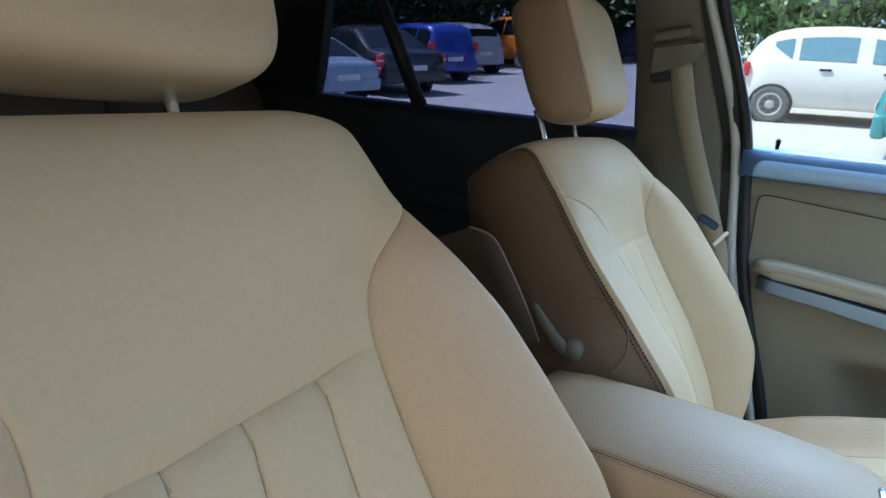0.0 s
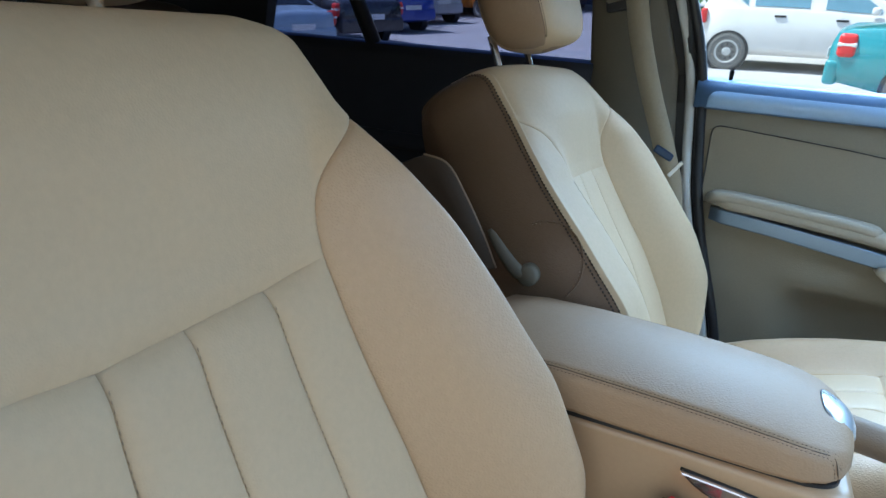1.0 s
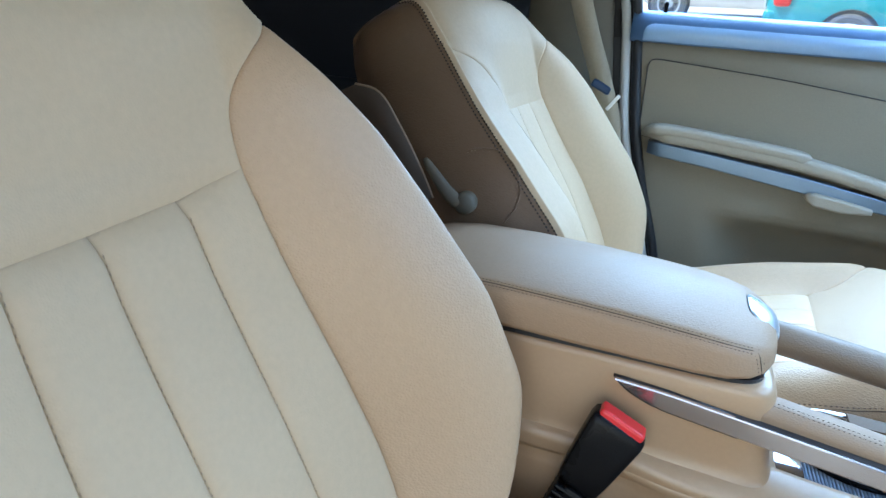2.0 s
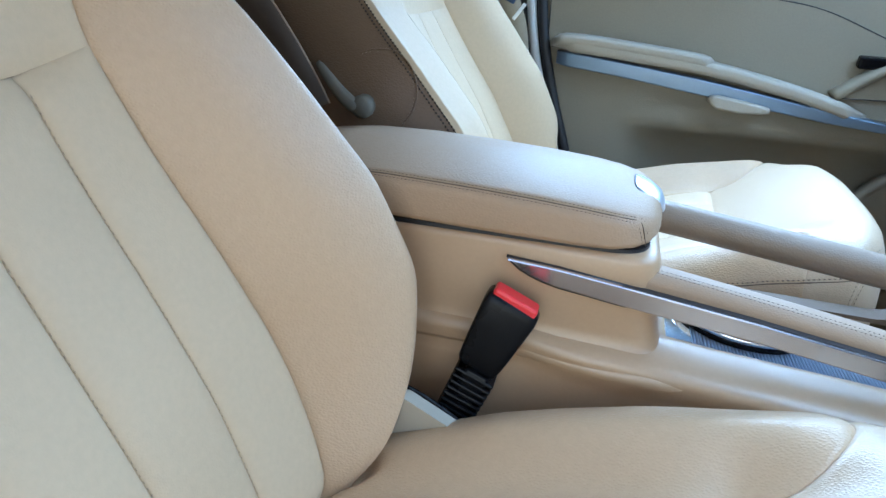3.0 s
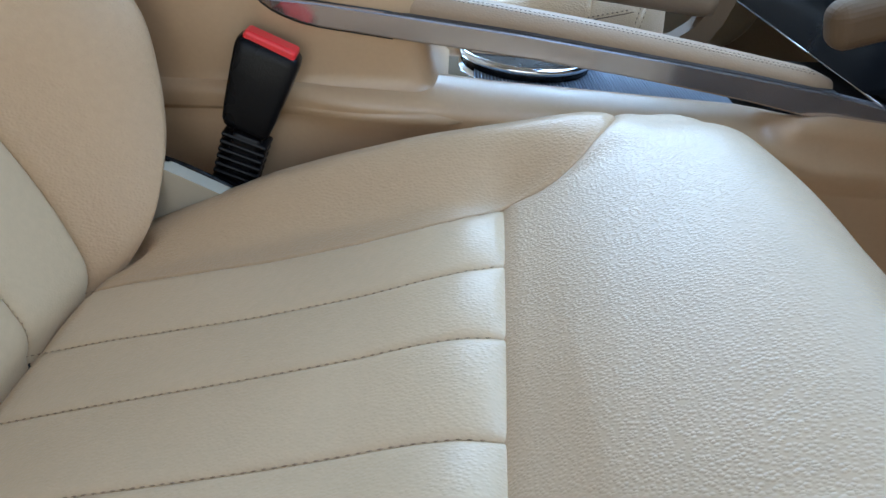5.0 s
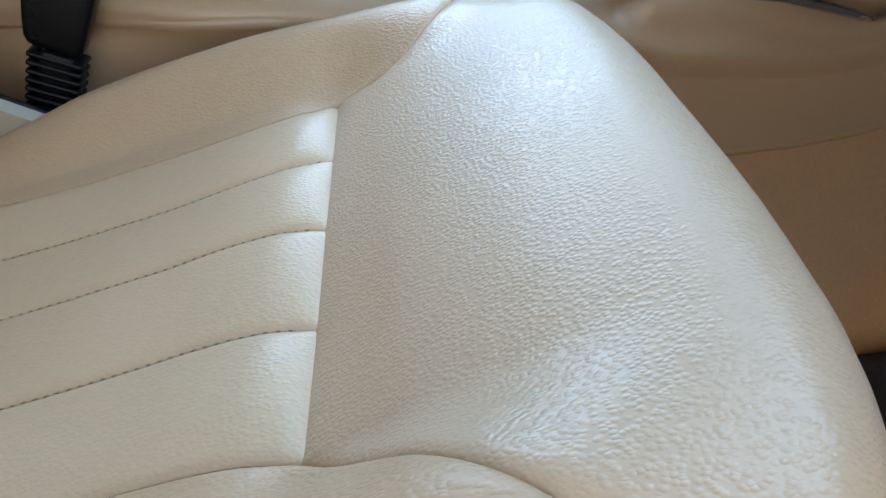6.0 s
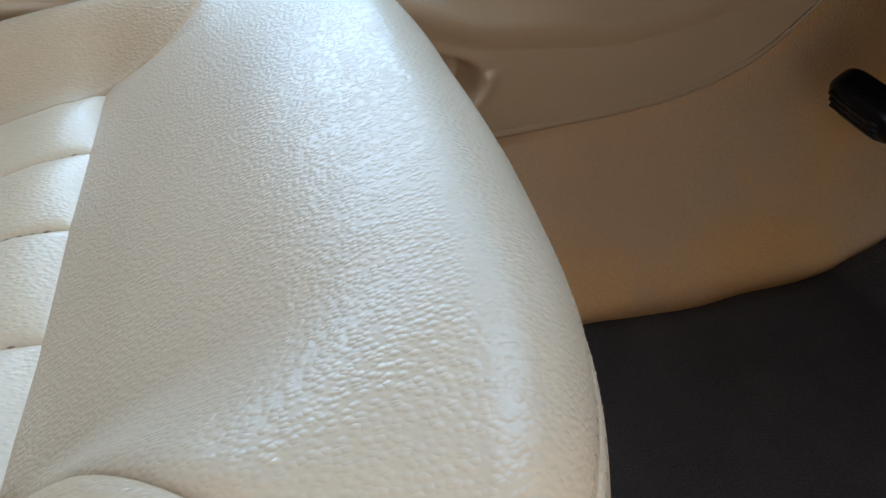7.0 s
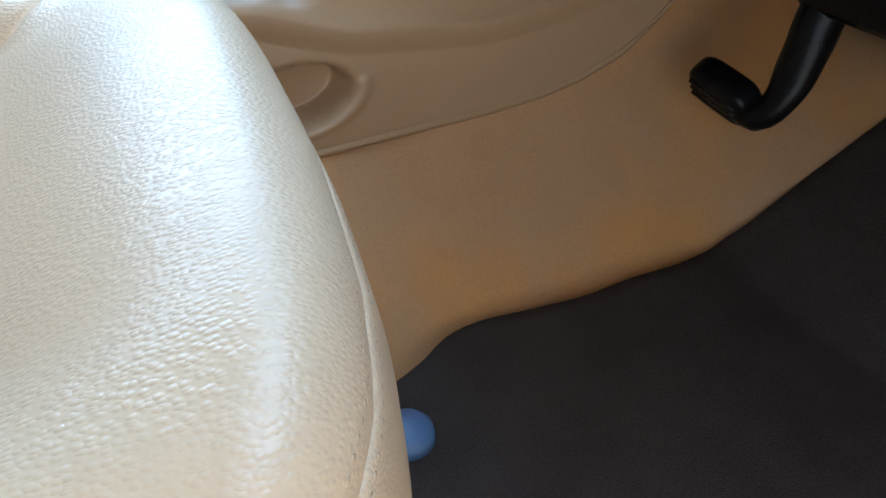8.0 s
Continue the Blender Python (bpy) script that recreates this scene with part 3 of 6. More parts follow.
        line = cushion_surface(run_u, vi / 2 * k * insert_width(run_u, k) + 0.0006) - [0, 0, 0.0012]
        pieces.append(stitch_mesh(line, 0.0058, 0.0040, 0.00062))
    for side in (-1, 1):
        run_u = np.linspace(u0 + 0.02, u1 - 0.004, 120)
        line = cushion_surface(run_u, side * (vi * insert_width(run_u, side) + 0.0012)) - [0, 0, 0.0014]
        pieces.append(stitch_mesh(line, 0.0058, 0.0040, 0.0006))
    tagged(link_mesh("cushion_stitching", *merged(pieces), BROWN_THREAD, seat), kind="stuff")
    pieces = []
    for du in (-0.006, 0.006):
        qq = np.linspace(-ve * 0.97, ve * 0.97, 300)
        line = cushion_surface(skirt_u(qq) + du, qq) - [0.0002, 0, 0.0002]
        pieces.append(stitch_mesh(line - [0.0002, 0, 0.0001], 0.0056, 0.0040, 0.0007))
    for side in (-1, 1):
        line = []
        for u in np.linspace(cushion_u(0.42), cushion_u(0.735 if relief > 0.6 else 0.758), 150):
            p = cushion_surface(np.full(160, u), side * np.linspace(cushion_v(0.235), ve, 160))
            z = np.interp(p[0, 0], [0.42, 0.55, 0.62, 0.68, 0.74], [0.28, 0.312, 0.330, 0.341, 0.352])
            line.append([np.interp(-z, -p[:, 2], p[:, c]) for c in range(3)])
        line = np.array(line)
        for dz in (0.0, -0.0075):
            pieces.append(stitch_mesh(line + [0, side * 0.0006, dz], 0.0056, 0.0042, 0.0008))
        tube("side_seam", line + [0, side * 0.0008, -0.0037], 0.0009, DARK_THREAD, seat, sides=6)
    tagged(link_mesh("skirt_stitching", *merged(pieces), DARK_THREAD if shift[2] else THREAD, seat), kind="stuff")
    for ob in seat.children:
        ob.location = shift
    # backrest
    s0 = SP_LEN[0]
    def top_s(v):
        """The insert's top seam sags between the bolsters."""
        return np.interp(v, [-0.5, -0.25, 0, 0.25, 0.4, 0.5], sag)
    bs = spaced(-s0, 80)
    firm = 0.35 + 0.65 * relief
    for k in range(4):
        bb, vv = mesh_grid(bs, -0.5 + 0.25 * (k + spaced(0.07, 16)))
        bb = s0 + (top_s(vv) - s0) * bb
        mesh = pad(skin, bb, vv, (0, 1, 1, 1), (1, 0.026, 0.018, 0.014), np.array((0, 0.0065, 0.0050, 0.0042)) * relief, 0.0034 * relief, True, B_NORMAL, ease=(k == 0, k == 3))
        link_mesh("backrest_flute", *mesh, LEATHER_PLAIN, seat)
    def seam_v(sv):
        return 0.5 + 0.3 * np.clip(sv / 0.112, 0, 1) ** 4.5
    us = TOP_S * spaced(TOP_S, 90)
    across = -1 + 2 * spaced(0.3, 80)
    uv = seam_v(us)[:, None] * across[None]
    ut = us[:, None] + top_s(uv) * (1 - us[:, None] / TOP_S) ** 2
    link_mesh("upper_panel", *pad(skin, ut, uv, (1, 0, 1, 1), (0.024, 1, 0.009, 0.009), (0.0065 * relief, 0, 0.0045 * firm, 0.0045 * firm), 0, True, B_NORMAL, ease=(1, 1)), LEATHER_PLAIN, seat)
    full = s0 + (TOP_S - s0) * spaced(0.75, 130)
    bol = s0 + (0.112 - s0) * spaced(0.6, 130)
    for side in (-1, 1):
        b = spaced(0.2, 50)
        v = side * (seam_v(bol)[:, None] + (0.8 - seam_v(bol))[:, None] * b[None])
        link_mesh("backrest_bolster", *pad(skin, bol[:, None] + 0 * v, v, (0, 0, 1, 0.4), 0.009, 0.0045 * firm, 0, side > 0, B_NORMAL), LEATHER_WARM_SHADE if relief > 0.6 else LEATHER_PLAIN, seat)
        v = side * (0.8 + 0.2 * spaced(0.2, 24))
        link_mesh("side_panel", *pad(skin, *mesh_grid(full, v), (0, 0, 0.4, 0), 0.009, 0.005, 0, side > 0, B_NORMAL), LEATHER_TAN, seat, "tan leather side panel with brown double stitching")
        pieces = []
        for dv in (0.003, 0.014):
            line = skin(np.linspace(s0 + 0.03, TOP_S - 0.04, 240), np.full(240, side * (0.8 + dv))) + B_NORMAL * 0.0003 + [0, side * 0.0004, 0]
            pieces.append(stitch_mesh(line, 0.0052, 0.0042, 0.0015))
        link_mesh("outer_stitching", *merged(pieces), SEAM_THREAD, seat, "brown double stitching")
    pieces = []
    for k in (-1, 0, 1):
        line = skin(np.linspace(s0 + 0.04, sag[k + 2] - 0.004, 120), np.full(120, 0.25 * k + 0.003)) - B_NORMAL * 0.0026 * relief
        pieces.append(stitch_mesh(line, 0.0056, 0.0038, 0.00045 if relief > 0.6 else 0.0003))
    tagged(link_mesh("backrest_stitching", *merged(pieces), THREAD, seat), kind="stuff")
    # hard back shell and base
    rear = skin(*mesh_grid(np.linspace(s0, TOP_S, 24), np.array([-1.0, 1.0])))
    rings = []
    for i in range(24):
        a, b = rear[i]
        ring = [a + (b - a) * t - B_NORMAL * (0.022 * math.sin(math.pi * t) ** 0.4) for t in np.linspace(0, 1, 15)]
        ring += [b + (a - b) * t + B_NORMAL * 0.012 for t in np.linspace(0.02, 0.98, 8)]
        rings.append(ring)
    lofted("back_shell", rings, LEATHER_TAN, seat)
    base = rounded_outline([(0.20, 0.06), (0.74, 0.06), (0.775, 0.20), (0.70, 0.225), (0.26, 0.17), (0.18, 0.20)], 0.03)
    for side in (-1, 1):
        slab("seat_side_cover", base, lambda a, b, c, side=side: (a, side * (0.235 + c), b), 0.022, PLASTIC_PALE, seat, r=0.006)
    box("seat_pan", pose(0.48, 0, 0.175), (0.58, 0.44, 0.07), DARK_TRIM, seat, r=0.02)
    for side in (-1, 1):
        box("seat_rail", pose(0.47, side * 0.2, 0.028), (0.56, 0.045, 0.05), BLACK, seat, r=0.006)
        for x in (0.26, 0.68):
            box("seat_foot", pose(x, side * 0.2, 0.10), (0.05, 0.03, 0.12), BLACK, seat, r=0.006)
    headrest(seat, head_d, head_w, head_d > 0, posts, post_d)
    return seat


near_seat = front_seat((0, 0, 0), -0.015, 0.221, "beige leather seat with fluted cushion and deep side bolsters", skew=-0.012, posts=(-0.10, 0.040), post_d=-0.075, lift=0.014)
far_seat = front_seat((0.054, 0.778, 0), 0.030, 0.213, "beige leather seat with tan side panel and brown double stitching", (0.003, 0, 0.026), lumbar=0.032, sag=(0, 0, 0, 0, 0, 0), relief=0.25, deep=0.034)

# recliner lever on the inner side of the far seat
lever_path = [(0.094, 0.5, 0.566), (0.110, 0.498, 0.548), (0.130, 0.497, 0.527), (0.150, 0.498, 0.512)]
lever = tube("recliner_lever", [np.array(p) - (0.054, 0.778, 0) for p in smooth_curve(lever_path, 16)],
             [0.003, 0.005, 0.006, 0.0068, 0.0072, 0.0076, 0.008, 0.0084, 0.0088, 0.009, 0.0094, 0.0098, 0.010, 0.010, 0.009, 0.006],
             PILLAR, far_seat, "olive beige plastic recliner lever", flat=0.62, up=(0, 1, 0))
tube("lever_hub", [(0.100, -0.262, 0.516), (0.100, -0.281, 0.516), (0.100, -0.285, 0.516)], [0.0145, 0.0145, 0.011], PILLAR, lever, sides=24)

# curved seam round the lever and the edge of the hard back on the far seat
side_skin = back_surface(*mesh_grid(np.linspace(-0.40, 0.10, 160), -np.linspace(0.8, 1.0, 60)), 0.0, 0.032, 0.0, 0.034).reshape(-1, 3)


def on_side(points, lift):
    """Runs of (x, z) in the far seat's frame, laid on its inner side."""
    out = []
    for x, z in smooth_curve(points, 70):
        k = np.argmin((side_skin[:, 0] - x) ** 2 + (side_skin[:, 2] - z) ** 2)
        out.append((x, side_skin[k, 1] - lift, z))
    return out


arc = on_side([(0.088, 0.578), (0.101, 0.583), (0.129, 0.583), (0.152, 0.568), (0.164, 0.545), (0.164, 0.519), (0.152, 0.497)], 0.0008)
tube("lever_seam", arc, 0.0011, LEATHER_TAN, far_seat, "curved seam round the recliner lever", sides=6)
link_mesh("lever_stitching", *stitch_mesh([(x - 0.003, y - 0.0005, z - 0.003) for x, y, z in arc], 0.005, 0.0036, 0.0006), THREAD, far_seat)

# hard shell behind the far backrest, its rim standing proud of the side panel
FAR = np.array((0.054, 0.778, 0))
rim_run = smooth_curve([(-0.012, 0.649), (0.016, 0.645), (0.033, 0.633), (0.050, 0.610), (0.068, 0.584), (0.092, 0.545), (0.108, 0.515)], 40)
rim_y = [min(side_skin[np.argmin((side_skin[:, 0] + FAR[0] - x) ** 2 + (side_skin[:, 2] - z) ** 2), 1] + FAR[1], 0.505) - 0.001 for x, z in rim_run]
shell_rows = [[(x + 0.001 - FAR[0] - 0.085 * t, y - 0.0015 + 0.012 * t - FAR[1], z - 0.040 * t) for t in (0, 0.3, 0.65, 1)] for (x, z), y in zip(rim_run, rim_y)]
shell = link_mesh("shell_flank", [p for r in shell_rows for p in r], grid_faces(40, 4), SHELL_BROWN, far_seat, "dark brown flank of the hard back shell")
thick = shell.modifiers.new("wall", "SOLIDIFY")
thick.thickness = 0.003
tube("shell_rim", [(x - FAR[0], y - 0.002 - FAR[1], z) for (x, z), y in zip(rim_run, rim_y)], 0.0021, LEATHER_SIDE, far_seat, "pale rim of the hard back shell", sides=8)

# pale cover where cushion and backrest of the near seat meet
cover = rounded_outline([(0.262, 0.225), (0.355, 0.225), (0.372, 0.272), (0.305, 0.315), (0.27, 0.30)], 0.012)
hinge = slab("recliner_cover", cover, lambda a, b, c: (a, 0.205 + c + 0.25 * (0.31 - b), b), 0.016, PLASTIC_PALE, near_seat, "pale plastic recliner cover", r=0.004)
tube("cover_edge", smooth_curve([(0.296, 0.226, 0.314), (0.330, 0.228, 0.298), (0.368, 0.232, 0.272)], 12), 0.0022, BLACK, hinge)

# ---- seat belt buckle beside the near seat ----
buckle = empty("seat_belt_buckle", "black seat belt buckle with red release button", "seat belt", at=(0.34, 0.262, 0.24))
B0 = np.array([0.34, 0.262, 0.24])
top_a, top_b = np.array([0.372, 0.270, 0.4095]), np.array([0.4235, 0.272, 0.3865])
low_a, low_b = np.array([0.345, 0.264, 0.334]), np.array([0.389, 0.266, 0.312])
rings = []
for t, k, thick in ((0.0, 0.86, 0.010), (0.04, 0.96, 0.0125), (0.12, 1.0, 0.014), (0.45, 0.97, 0.014), (0.75, 0.93, 0.013), (0.93, 0.88, 0.012), (1.0, 0.78, 0.010)):
    a, b = top_a + (low_a - top_a) * t, top_b + (low_b - top_b) * t
    c, h = (a + b) / 2, (b - a) / 2 * k
    ring = []
    for ang in np.linspace(0, 2 * math.pi, 28, endpoint=False):
        x, y = math.cos(ang), math.sin(ang)
        ring.append(c + h * math.copysign(abs(x) ** 0.28, x) + np.array([0.0, thick * math.copysign(abs(y) ** 0.4, y), 0]) - B0)
    rings.append(ring)
lofted("buckle_housing", rings, BLACK, buckle)
ax = (top_b - top_a) / np.linalg.norm(top_b - top_a)
dn = np.array([ax[2], 0, -ax[0]])
c = (top_a + top_b) / 2 - dn * 0.0005 - B0
m = Matrix([[ax[0], 0, -dn[0], c[0]], [0, 1, 0, c[1] - 0.001], [ax[2], 0, -dn[2], c[2]], [0, 0, 0, 1]])
box("release_button", m, (0.046, 0.020, 0.010), RED, buckle, "red release button", r=0.003)
boot_a, boot_b = np.array([0.350, 0.264, 0.327]), np.array([0.387, 0.266, 0.310])
axis = np.array([-0.033, -0.010, -0.088])
box("boot_core", Matrix.Translation(Vector((boot_a + boot_b) / 2 + axis * 0.5 - B0)) @ pose(0, 0, 0, 0, 22, 0), (0.027, 0.015, 0.098), BLACK, buckle, r=0.004)
for i in range(13):
    c = (boot_a + boot_b) / 2 + axis * (i + 0.5) / 13 - B0
    box("boot_rib", Matrix.Translation(Vector(c)) @ pose(0, 0, 0, 0, 22, 0), (0.042 - 0.0003 * i, 0.026, 0.0046), BLACK, buckle, "glossy black ribbed boot" if i == 0 else "", r=0.002)

# ---- centre console ----
console = empty("centre_console", "tan centre console with padded armrest, grab rails and aluminium strips", "console", at=(0.5, 0.389, 0.0))
CO = np.array([0.5, 0.389, 0.0])
MID = 0.389


def off(points):
    return [tuple(np.array(p) - CO) for p in points]


def ring_yz(x, y0, y1, z0, z1, r, crown=0.0, n=10, foot=None):
    """A rounded upright section at x, its top bowed up by crown; foot: radius of its lower corners."""
    out = []
    r = min(r, 0.49 * (z1 - z0))
    foot = r if foot is None else min(foot, r)
    for cy, cz, a0, rad in ((y1 - r, z1 - r, 0, r), (y0 + r, z1 - r, 90, r), (y0 + foot, z0 + foot, 180, foot), (y1 - foot, z0 + foot, 270, foot)):
        for a in np.linspace(radians(a0), radians(a0 + 90), n):
            out.append([x, cy + rad * math.cos(a), cz + rad * math.sin(a)])
        if a0 == 0:
            out += [[x, y1 - r + (y0 - y1 + 2 * r) * t, z1] for t in np.linspace(0, 1, 9)[1:-1]]
    if crown:
        for p in out:
            t = (p[1] - (y0 + y1) / 2) / ((y1 - y0) / 2)
            p[2] += crown * (1 - t * t) * np.clip((p[2] - z0) / (z1 - z0), 0, 1)
    return out


LID = ((0.135, 0.330, 0.478, 0.466, 0.004), (0.138, 0.308, 0.487, 0.460, 0.008), (0.150, 0.296, 0.494, 0.457, 0.010), (0.19, 0.290, 0.498, 0.457, 0.011), (0.26, 0.2875, 0.499, 0.457, 0.012),
       (0.34, 0.287, 0.4965, 0.455, 0.012), (0.40, 0.287, 0.4935, 0.454, 0.012), (0.45, 0.288, 0.4895, 0.453, 0.012), (0.478, 0.291, 0.4860, 0.453, 0.012),
       (0.497, 0.298, 0.4825, 0.455, 0.012), (0.510, 0.312, 0.4785, 0.457, 0.010), (0.518, 0.332, 0.474, 0.460, 0.007), (0.521, 0.350, 0.4705, 0.463, 0.003))
LID_CROWN = 0.0125


def lid_section(x):
    """The near edge, top, bottom and edge radius of the lid at x."""
    return [np.interp(x, [r[0] for r in LID], [r[k] for r in LID]) for k in (1, 2, 3, 4)]


def lid_edge(x, turn, proud=0.0004):
    """A place on the lid's rounded upper edge: turn 90 looks up, 180 outwards."""
    y0, z1, z0, r = lid_section(x)
    y, z = y0 + r + (r + proud) * math.cos(radians(turn)), z1 - r + (r + proud) * math.sin(radians(turn))
    t = (y - MID) / (MID - y0)
    return y, z + LID_CROWN * (1 - t * t) * np.clip((z - z0) / (z1 - z0), 0, 1)


lid_rings = []
for x, near, zt, zb, r in LID:
    ring = np.array(ring_yz(x, near, 2 * MID - near, zb, zt, r, LID_CROWN if x > 0.14 else 0.004, foot=0.007))
    swell = 0.003 * np.clip(1 - ((ring[:, 2] - (zb + zt - r) / 2) / (0.5 * (zt - r - zb))) ** 2, 0, 1) * (np.abs(ring[:, 1] - MID) > 0.8 * (MID - near))
    ring[:, 1] += np.sign(ring[:, 1] - MID) * swell
    lid_rings.append(off(ring))
lid = lofted("armrest_lid", lid_rings, LEATHER_ARMREST, console, "padded leather armrest lid with double stitching")
for side in (-1, 1):
    def edge_run(turn, x0, x1, proud=0.0004):
        line = [(x, *lid_edge(x, turn, proud)) for x in np.linspace(x0, x1, 90)]
        x, y, z = line[-1]
        down = [(x + 0.003 * math.sin(t * 1.5) + 0.004 * t, y - 0.0042 * math.sin(math.pi * t) + 0.001, z - 0.024 * t) for t in np.linspace(0.12, 1, 16)]
        run = np.array(line + down)
        far = np.r_[0, np.cumsum(np.linalg.norm(np.diff(run, axis=0), axis=1))]
        run = np.stack([np.interp(np.linspace(0, far[-1], 180), far, run[:, k]) for k in range(3)], 1)
        soft = np.hanning(13) / np.hanning(13).sum()
        run = np.stack([np.convolve(np.pad(run[:, k], 6, mode="reflect", reflect_type="odd"), soft, "valid") for k in range(3)], 1)
        return [(a, b if side < 0 else 2 * MID - b, c) for a, b, c in run]
    for turn, x1 in ((113, 0.5025), (136, 0.4975)):
        link_mesh("lid_stitching", *stitch_mesh(off(edge_run(turn, 0.165, x1)), 0.0038, 0.0028, 0.00042), DARK_THREAD, lid, "brown stitching")
    tube("lid_seam", off(edge_run(124, 0.16, 0.500, 0.0)), 0.0005, DARK_THREAD, lid, sides=6)


NOSE = np.array([(0.486, 0.4968), (0.497, 0.495), (0.510, 0.490), (0.518, 0.485), (0.5215, 0.480), (0.523, 0.474), (0.5225, 0.467)])
N_LEN = np.r_[0, np.cumsum(np.linalg.norm(np.diff(NOSE, axis=0), axis=1))]


def nose_point(s_, y, lift):
    """On the lid's rounded front end, s_ along it from the top down."""
    x, z = np.interp(s_, N_LEN, NOSE[:, 0]), np.interp(s_, N_LEN, NOSE[:, 1])
    dx, dz = np.interp(s_ + 0.004, N_LEN, NOSE[:, 0]) - np.interp(s_ - 0.004, N_LEN, NOSE[:, 0]), np.interp(s_ + 0.004, N_LEN, NOSE[:, 1]) - np.interp(s_ - 0.004, N_LEN, NOSE[:, 1])
    n = math.hypot(dx, dz)
    t = (y - MID) / 0.045
    return (x - dz / n * lift - 0.007 * t * t * np.clip((x - 0.49) / 0.03, 0, 1), y, z + dx / n * lift - 0.006 * t * t)


rings = []
for k, lift in ((1.0, -0.004), (1.0, 0.0008), (0.97, 0.0018), (0.90, 0.0023), (0.7, 0.0025), (0.4, 0.0026), (0.1, 0.0026)):
    ring = []
    for a in np.linspace(0, 2 * math.pi, 40, endpoint=False):
        c, s_ = math.cos(a), math.sin(a)
        ring.append(nose_point(0.0275 + 0.0215 * k * math.copysign(abs(c) ** 0.55, c), 0.390 + 0.034 * k * math.copysign(abs(s_) ** 0.55, s_), lift))
    rings.append(ring)
lofted("lid_button", [off(r) for r in rings], SATIN, lid, "satin silver lid button")
rim = rings[1]
tube("button_gap", off(rim + rim[:1]), 0.0008, DARK_TRIM, lid, sides=6)
tube("hinge_strap", off([(0.128, MID - 0.06, 0.468), (0.140, MID - 0.03, 0.489), (0.142, MID + 0.03, 0.489), (0.128, MID + 0.06, 0.468)]), 0.010, PLASTIC, console)

rings = []
for z, y0, front in ((0.328, 0.272, 0.575), (0.336, 0.281, 0.562), (0.341, 0.2885, 0.553), (0.347, 0.2955, 0.545), (0.354, 0.2995, 0.5395), (0.364, 0.3005, 0.536), (0.38, 0.2985, 0.532), (0.405, 0.2955, 0.5285), (0.43, 0.2935, 0.526), (0.441, 0.2935, 0.5245), (0.4475, 0.2955, 0.522), (0.4495, 0.300, 0.517)):
    rear = max(y0, 0.2960)
    plan = rounded_outline([(0.14, rear), (0.38, rear), (0.47, y0), (front, y0), (front, 2 * MID - y0), (0.47, 2 * MID - y0), (0.38, 2 * MID - rear), (0.14, 2 * MID - rear)], [0.012, 0.09, 0.09, 0.040, 0.040, 0.09, 0.09, 0.012], 10)
    rings.append(off([(x, y, z) for x, y in plan]))
lofted("storage_box", rings, PLASTIC, console)
# dark slab stands in for the shade in the gap below the lid
lofted("lid_gap_shade", [off([(x, y, z) for x, y in rounded_outline([(0.142, 0.2985), (0.5130, 0.2985), (0.5130, 2 * MID - 0.2985), (0.142, 2 * MID - 0.2985)], [0.012, 0.036, 0.036, 0.012], 10)]) for z in (0.4475, 0.4530)], DARK_TRIM, console, "black strip standing for the shaded gap under the lid", smooth=False)

